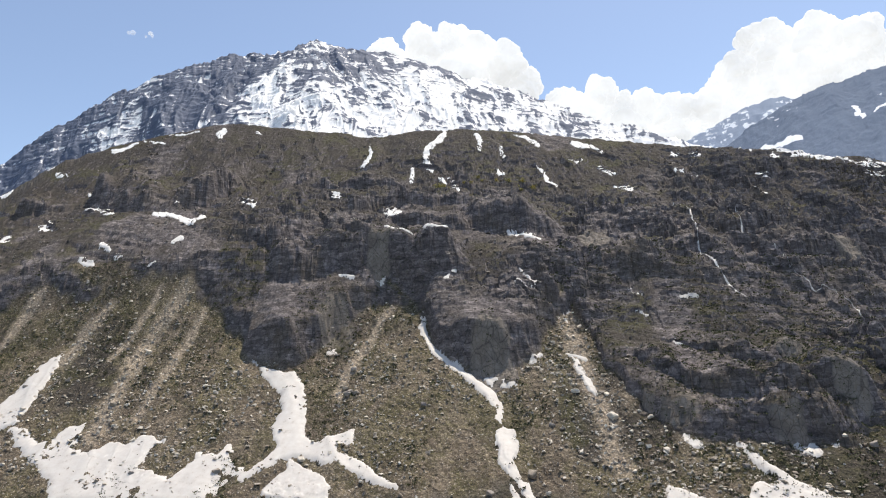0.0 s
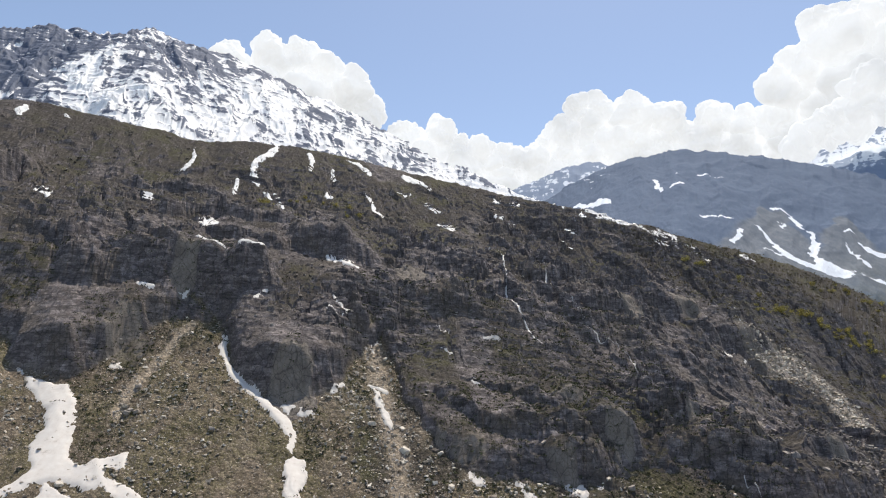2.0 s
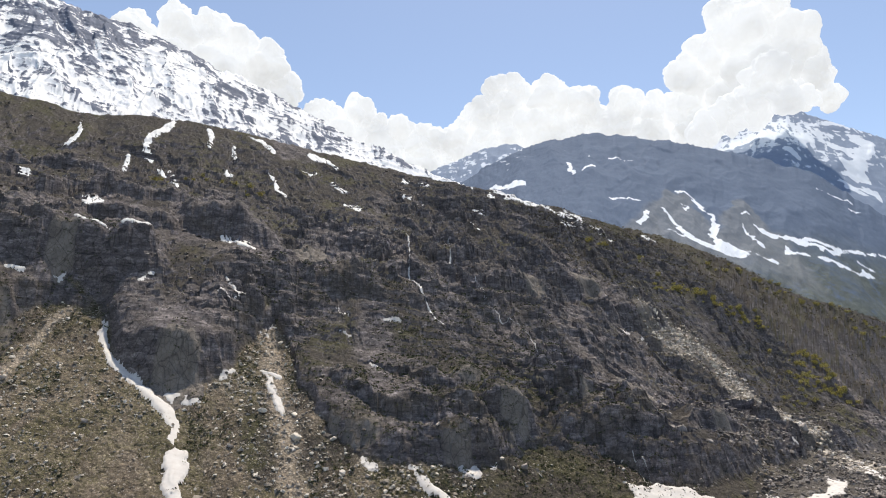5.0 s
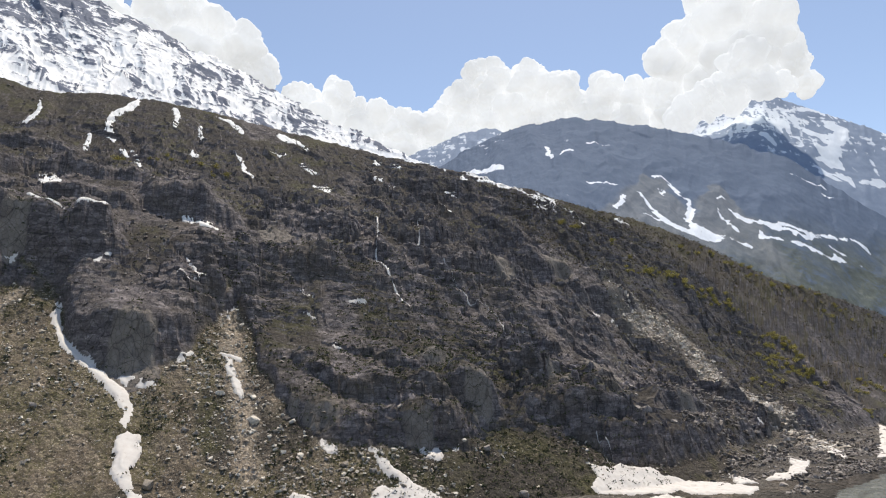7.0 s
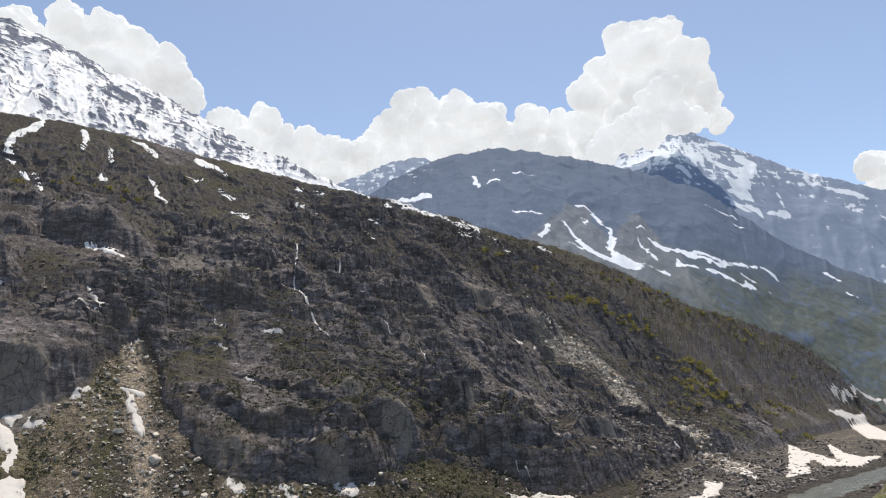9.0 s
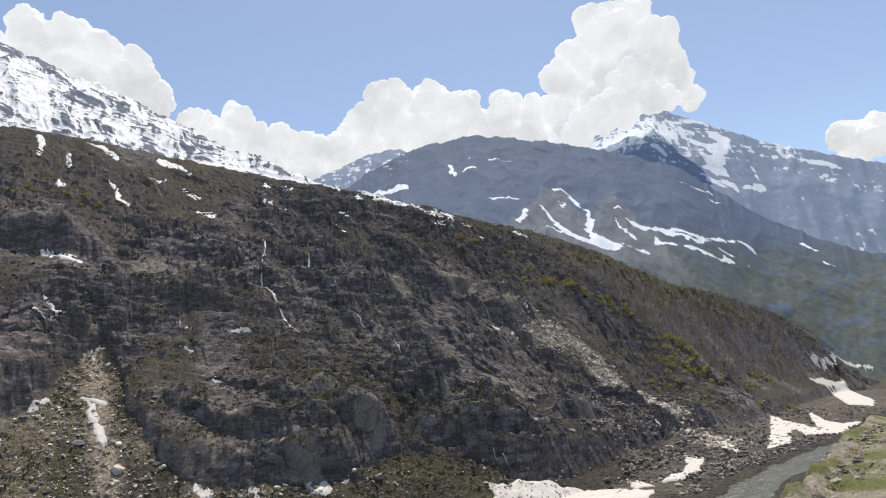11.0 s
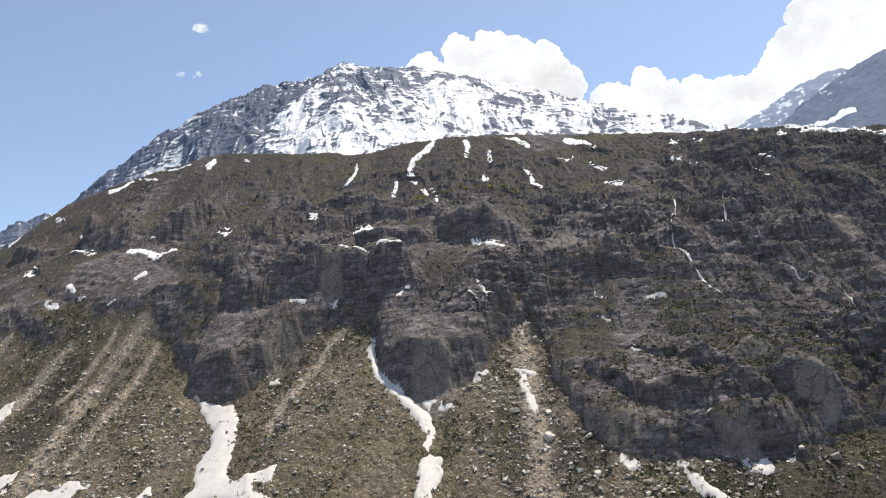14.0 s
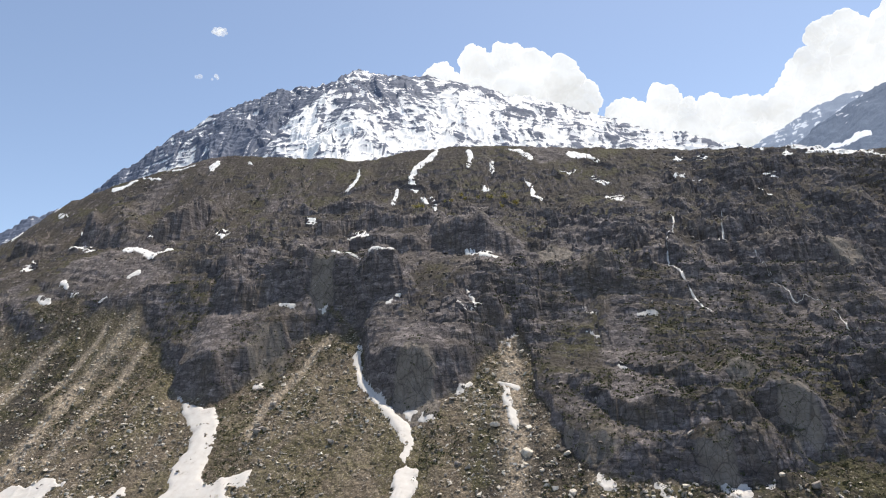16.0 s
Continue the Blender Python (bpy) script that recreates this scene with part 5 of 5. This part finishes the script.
scatter_stones("scree_stones", 30000, on_scree, mostly_small(0.2, 1.7, 2.3), STONE_PALE, "pale angular stones strewn over brown scree", "scree", 1)
scatter_stones("rockfall_debris", 4600, on_rockfall, mostly_small(0.4, 3.0, 1.6), STONE_PALE, "fresh pale rockfall debris on the slope", "rockfall debris", 2)
scatter_stones("slope_stones", 18000, on_rock, mostly_small(0.3, 1.8, 2.2), STONE_GREY, "grey stones caught on ledges of the rock face", "loose stones", 3)
scatter_stones("riverside_rocks", 18000, on_river_edge, mostly_small(0.22, 2.4, 2.0), STONE_GREY, "grey rocks heaped along the river bank", "river rocks", 4)


def build_boulders():
    rnd = random.Random(8)
    kinds = []
    for k, (mat, label) in enumerate(((STONE_PALE, "pale angular boulder resting on scree"), (STONE_GREY, "grey angular boulder half sunk in scree"), (STONE_PALE, "pale slab of rock lying on scree"),
                                      (STONE_GREY, "dark weathered boulder at the foot of the slope"))):
        me = rock_hull(30 + k)
        me.materials.append(mat)
        kinds.append((me, label))
    spots = [(98, 427, 4.6, 2), (80, 449, 3.8, 2), (42, 391, 4.2, 0), (233, 351, 4.5, 3), (365, 408, 6.5, 1), (524, 434, 4.6, 3), (388, 316, 3.4, 3), (18, 380, 3.0, 1), (13, 372, 3.2, 0), (534, 456, 7.5, 1), (160, 404, 3.4, 2), (168, 402, 3.0, 0), (176, 397, 3.6, 2), (119, 422, 2.6, 2), (525, 445, 6.0, 0), (521, 428, 5.5, 3), (542, 464, 3.6, 2)]
    for x, y in zip(*on_scree(np.random.RandomState(5), 230)):
        spots.append((float(x), float(y), 1.1 + 2.2 * rnd.random() ** 2, rnd.randrange(3)))
    # blocks fallen at the foot of the rock walls and down the chutes
    for count, west, east, at, lean, loose, least, most in ((14, 150, 196, 421.0, -0.16, 4.0, 1.0, 2.4), (12, 150, 233, 419.0, -0.14, 3.5, 1.0, 2.2), (14, 94, 129, 281.0, 1.25, 26.0, 0.9, 2.0), (16, 468, 615, 115.0, 0.6, 14.0, 1.2, 3.4)):
        for _ in range(count):
            x = rnd.uniform(west, east)
            spots.append((x, at + lean * x + rnd.gauss(0, loose), rnd.uniform(least ** 0.5, most ** 0.5) ** 2, rnd.randrange(3)))
    for x, y, size, k in spots:
        z, beyond = valley(np.array([x, x]), np.array([y, y + 2.5]))[0]
        if beyond - z > 3.2:
            continue
        m = pose(x, y, float(z) + 0.16 * size, rnd.uniform(-25, 25), rnd.uniform(-25, 25), rnd.uniform(0, 360)) @ Matrix.Diagonal((size, size, size * 0.85, 1))
        ob = new("boulder", kinds[k][0])
        ob.matrix_world = m
        tagged(ob, kinds[k][1], "boulder", "boulders on the scree")


build_boulders()


# ---- shrubs ----
def leaf_cloud(rnd, count, spread, size):
    """Small leaf quads in a lumpy crown round the origin's top."""
    lumps = [Vector((rnd.gauss(0, spread * 0.45), rnd.gauss(0, spread * 0.45), spread * rnd.uniform(0.55, 1.35))) for _ in range(9)]
    verts, faces = [], []
    for n in range(count):
        c = rnd.choice(lumps) + Vector((rnd.gauss(0, 1), rnd.gauss(0, 1), rnd.gauss(0, 0.8))) * spread * 0.27
        turn = Euler((rnd.uniform(-1.2, 1.2), rnd.uniform(-1.2, 1.2), rnd.uniform(0, 6.3))).to_matrix()
        s = size * rnd.uniform(0.6, 1.4)
        for corner in ((-s, -0.6 * s, 0), (s, -0.6 * s, 0.2 * s), (s, 0.6 * s, 0), (-s, 0.6 * s, 0.2 * s)):
            verts.append(c + turn @ Vector(corner))
        faces.append((4 * n, 4 * n + 1, 4 * n + 2, 4 * n + 3))
    return [tuple(v) for v in verts], faces


def stems(rnd, spread):
    """Several thin tapered stems that lean out from one foot."""
    verts, faces = [], []
    for n in range(5):
        a, lean = rnd.uniform(0, 6.3), rnd.uniform(0.15, 0.6)
        base = len(verts)
        for k, (h, w) in enumerate(((-0.3, 0.05), (0.5, 0.035), (1.1, 0.012))):
            for q in range(4):
                b = q * math.pi / 2
                verts.append((spread * (lean * max(h, 0) * math.cos(a) + w * math.cos(b)), spread * (lean * max(h, 0) * math.sin(a) + w * math.sin(b)), spread * h))
        for k in range(2):
            for q in range(4):
                i, j = base + 4 * k + q, base + 4 * k + (q + 1) % 4
                faces.append((i, j, j + 4, i + 4))
    return verts, faces


def build_shrub(seed, material, label):
    rnd = random.Random(seed)
    shrub = tagged(new("shrub"), label, "shrub", "birch shrubs on the slope")
    part("stem", *stems(rnd, 2.6), BARK, shrub)
    part("crown", *leaf_cloud(rnd, 420, 2.6, 0.2), material, shrub, "fresh yellow-green leaves", False)
    return shrub


def build_shrubs():
    rnd = np.random.RandomState(4)
    kinds = [build_shrub(k, LEAF_YOUNG, "yellow-green birch shrub on the rocky slope") for k in (1, 2, 3)]
    spots = []
    for line, width, count in (((((548, 656), (598, 671), (631, 671), (676, 679), (710, 674), (735, 675))), 10, 60), (((737, 652), (784, 650), (788, 638), (715, 628)), 14, 36),
                               (((698, 604), (747, 621), (777, 614), (793, 609)), 14, 44), (((850, 599), (870, 605)), 10, 5), (((796, 550), (800, 556)), 5, 4), (((874, 628), (955, 645)), 20, 8),
                               (((726, 740), (819, 745), (905, 738), (998, 730), (1116, 735)), 22, 44),
                               (((909, 589), (860, 570)), 12, 4), (((-5, 735), (47, 752), (114, 731)), 10, 14), (((480, 700), (576, 700)), 10, 10), (((640, 560), (700, 590)), 14, 6)):
        pts = np.array(line, float)
        for t in rnd.rand(count):
            k = t * (len(pts) - 1)
            i = min(int(k), len(pts) - 2)
            p = pts[i] + (k - i) * (pts[i + 1] - pts[i]) + rnd.normal(0, width / 2, 2)
            spots.append((p[0], p[1], rnd.uniform(0.7, 1.6)))
    for n, (x, y, s) in enumerate(spots):
        z = float(valley(np.array([x]), np.array([y]))[0][0])
        m = pose(x, y, z - 0.2, 0, 0, rnd.uniform(0, 360)) @ Matrix.Scale(float(s), 4)
        if n < 3:
            kinds[n].matrix_world = m
        else:
            copy = copy_thing(kinds[n % 3], m)
            copy.scale = (s, s, s)


build_shrubs()


def build_brush(name, count, place, size, material, label, seed):
    """Low brush that nobody could count: tufts of small blades in one mesh."""
    rnd = np.random.RandomState(seed)
    x, y = place(rnd, count)
    z = valley(x, y)[0]
    n, k = len(x), 12
    s = size * rnd.uniform(0.5, 1.4, n)
    c = np.stack([x, y, z], -1)[:, None] + rnd.normal(0, 1, (n, k, 3)) * (s[:, None, None] * [0.55, 0.55, 0.22]) + np.array([0, 0, 0.35]) * s[:, None, None]
    u = rnd.normal(0, 1, (n, k, 3))
    v = rnd.normal(0, 1, (n, k, 3))
    u, v = u / np.linalg.norm(u, axis=-1, keepdims=True), v / np.linalg.norm(v, axis=-1, keepdims=True)
    w = (0.3 * s[:, None, None]) * rnd.uniform(0.6, 1.2, (n, k, 1))
    verts = np.stack([c - u * w, c + v * w, c + u * w, c - v * w], 2).reshape(-1, 3)
    faces = np.arange(len(verts)).reshape(-1, 4)
    return tagged(mesh_object(name, verts, faces, material, False), label, "brush", kind="stuff")


def in_brown_brush(rnd, count):
    x, y = rnd.uniform(430, 1350, count * 3), rnd.uniform(480, 900, count * 3)
    z, rock, grass, talus, u = hill(x, y, False)
    keep = (u > 0.2) & (u < 1.0) & (talus < 0.3) & (rnd.rand(len(x)) < 0.3 + 0.7 * smooth(0.5, 0.9, u) + 0.5 * fbm(x / 30, y / 30, 3))
    return x[keep][:count], y[keep][:count]


def in_juniper(rnd, count):
    x, y = rnd.uniform(-360, 340, count * 5), rnd.uniform(345, 580, count * 5)
    z, rock, grass, talus, u = hill(x, y, False)
    keep = (u > 0.0) & (u < 0.42) & (talus < 0.3) & (rnd.rand(len(x)) < 1.6 * smooth(0.05, 0.6, fbm(x / 26 + 2, y / 55, 4) + 0.25 * smooth(0.1, 0.25, u) + 0.3 * smooth(40, 100, x) + 0.4 * smooth(160, 200, x)))
    return x[keep][:count], y[keep][:count]


def in_face_grass(rnd, count):
    x, y = rnd.uniform(-400, 700, count * 4), rnd.uniform(400, 860, count * 4)
    z, rock, grass, talus, u = hill(x, y, False)
    keep = (rock > 0.5) & (u < 0.99) & (rnd.rand(len(x)) < 0.9 * grass)
    return x[keep][:count], y[keep][:count]


build_brush("bare_brush", 9000, in_brown_brush, 1.7, TWIG, "brown leafless brush along the valley side", 1)
build_brush("juniper_brush", 9000, in_juniper, 1.4, LEAF_DARK, "dark juniper mats on the scree fans", 2)
build_brush("ledge_brush", 2200, in_face_grass, 0.8, LEAF_DARK, "dark low brush on ledges of the rock face", 3)


# ---- the road shoulder's stones and grass ----
def shoulder_height(x, d):
    lip = np.interp(x, (-300, 50, 58, 63, 69, 76, 88, 110, 520), (2.0, 2.2, 3.0, 4.2, 3.8, 1.0, 0.9, 1.6, 2.0))
    return np.interp(x, ROAD_X, ROAD_Z) - 0.95 * np.maximum(d - lip, 0)


def build_shoulder():
    rnd = random.Random(12)
    kinds = []
    for k in range(3):
        me = rock_hull(60 + k, 18)
        me.materials.append(STONE_TAN)
        kinds.append(me)
    for n in range(130):
        x, d = rnd.uniform(56, 128), rnd.uniform(-1.6, 4.0)
        size = 0.1 + 0.5 * rnd.random() ** 3.5
        y = float(np.interp(x, ROAD_X, ROAD_Y)) + d
        ob = new("roadside_rock", kinds[n % 3])
        ob.matrix_world = pose(x, y, float(shoulder_height(x, d)) + 0.1 * size, rnd.uniform(-20, 20), rnd.uniform(-20, 20), rnd.uniform(0, 360)) @ Matrix.Diagonal((size, size, size * 0.8, 1))
        tagged(ob, "tan broken rock lying on the road shoulder", "rock", "rocks on the road shoulder")
    def along_lip(rnd, count):
        x = rnd.uniform(54, 135, count)
        return x, np.interp(x, ROAD_X, ROAD_Y) + rnd.normal(1.4, 1.3, count)

    scatter_stones("shoulder_stones", 2600, along_lip, mostly_small(0.04, 0.3, 1.3), STONE_TAN, "tan broken stones along the edge of the road", "loose stones", 6,
                   lambda x, y: shoulder_height(x, y - np.interp(x, ROAD_X, ROAD_Y)) + 0.03)
    r = np.random.RandomState(3)
    x, d = r.uniform(54, 120, 26000), r.normal(1.2, 1.6, 26000)
    keep = fbm(x / 3 + 9, d / 2.5, 3) > 0.12
    x, d = x[keep], d[keep]
    n = len(x)
    y, z = np.interp(x, ROAD_X, ROAD_Y) + d, shoulder_height(x, d)
    h, lean, turn = r.uniform(0.08, 0.26, n), r.normal(0, 0.08, (n, 2)), r.uniform(0, 6.3, n)
    foot = np.stack([x, y, z - 0.05], -1)
    side = np.stack([np.cos(turn), np.sin(turn), 0 * turn], -1) * 0.012
    tip = foot + np.stack([lean[:, 0], lean[:, 1], h + 0.05], -1)
    verts = np.stack([foot - side, foot + side, tip], 1).reshape(-1, 3)
    tagged(mesh_object("shoulder_grass", verts, np.arange(3 * n).reshape(-1, 3), LEAF_YOUNG, False), "short green grass tufts on the road shoulder", "grass", kind="stuff")


build_shoulder()
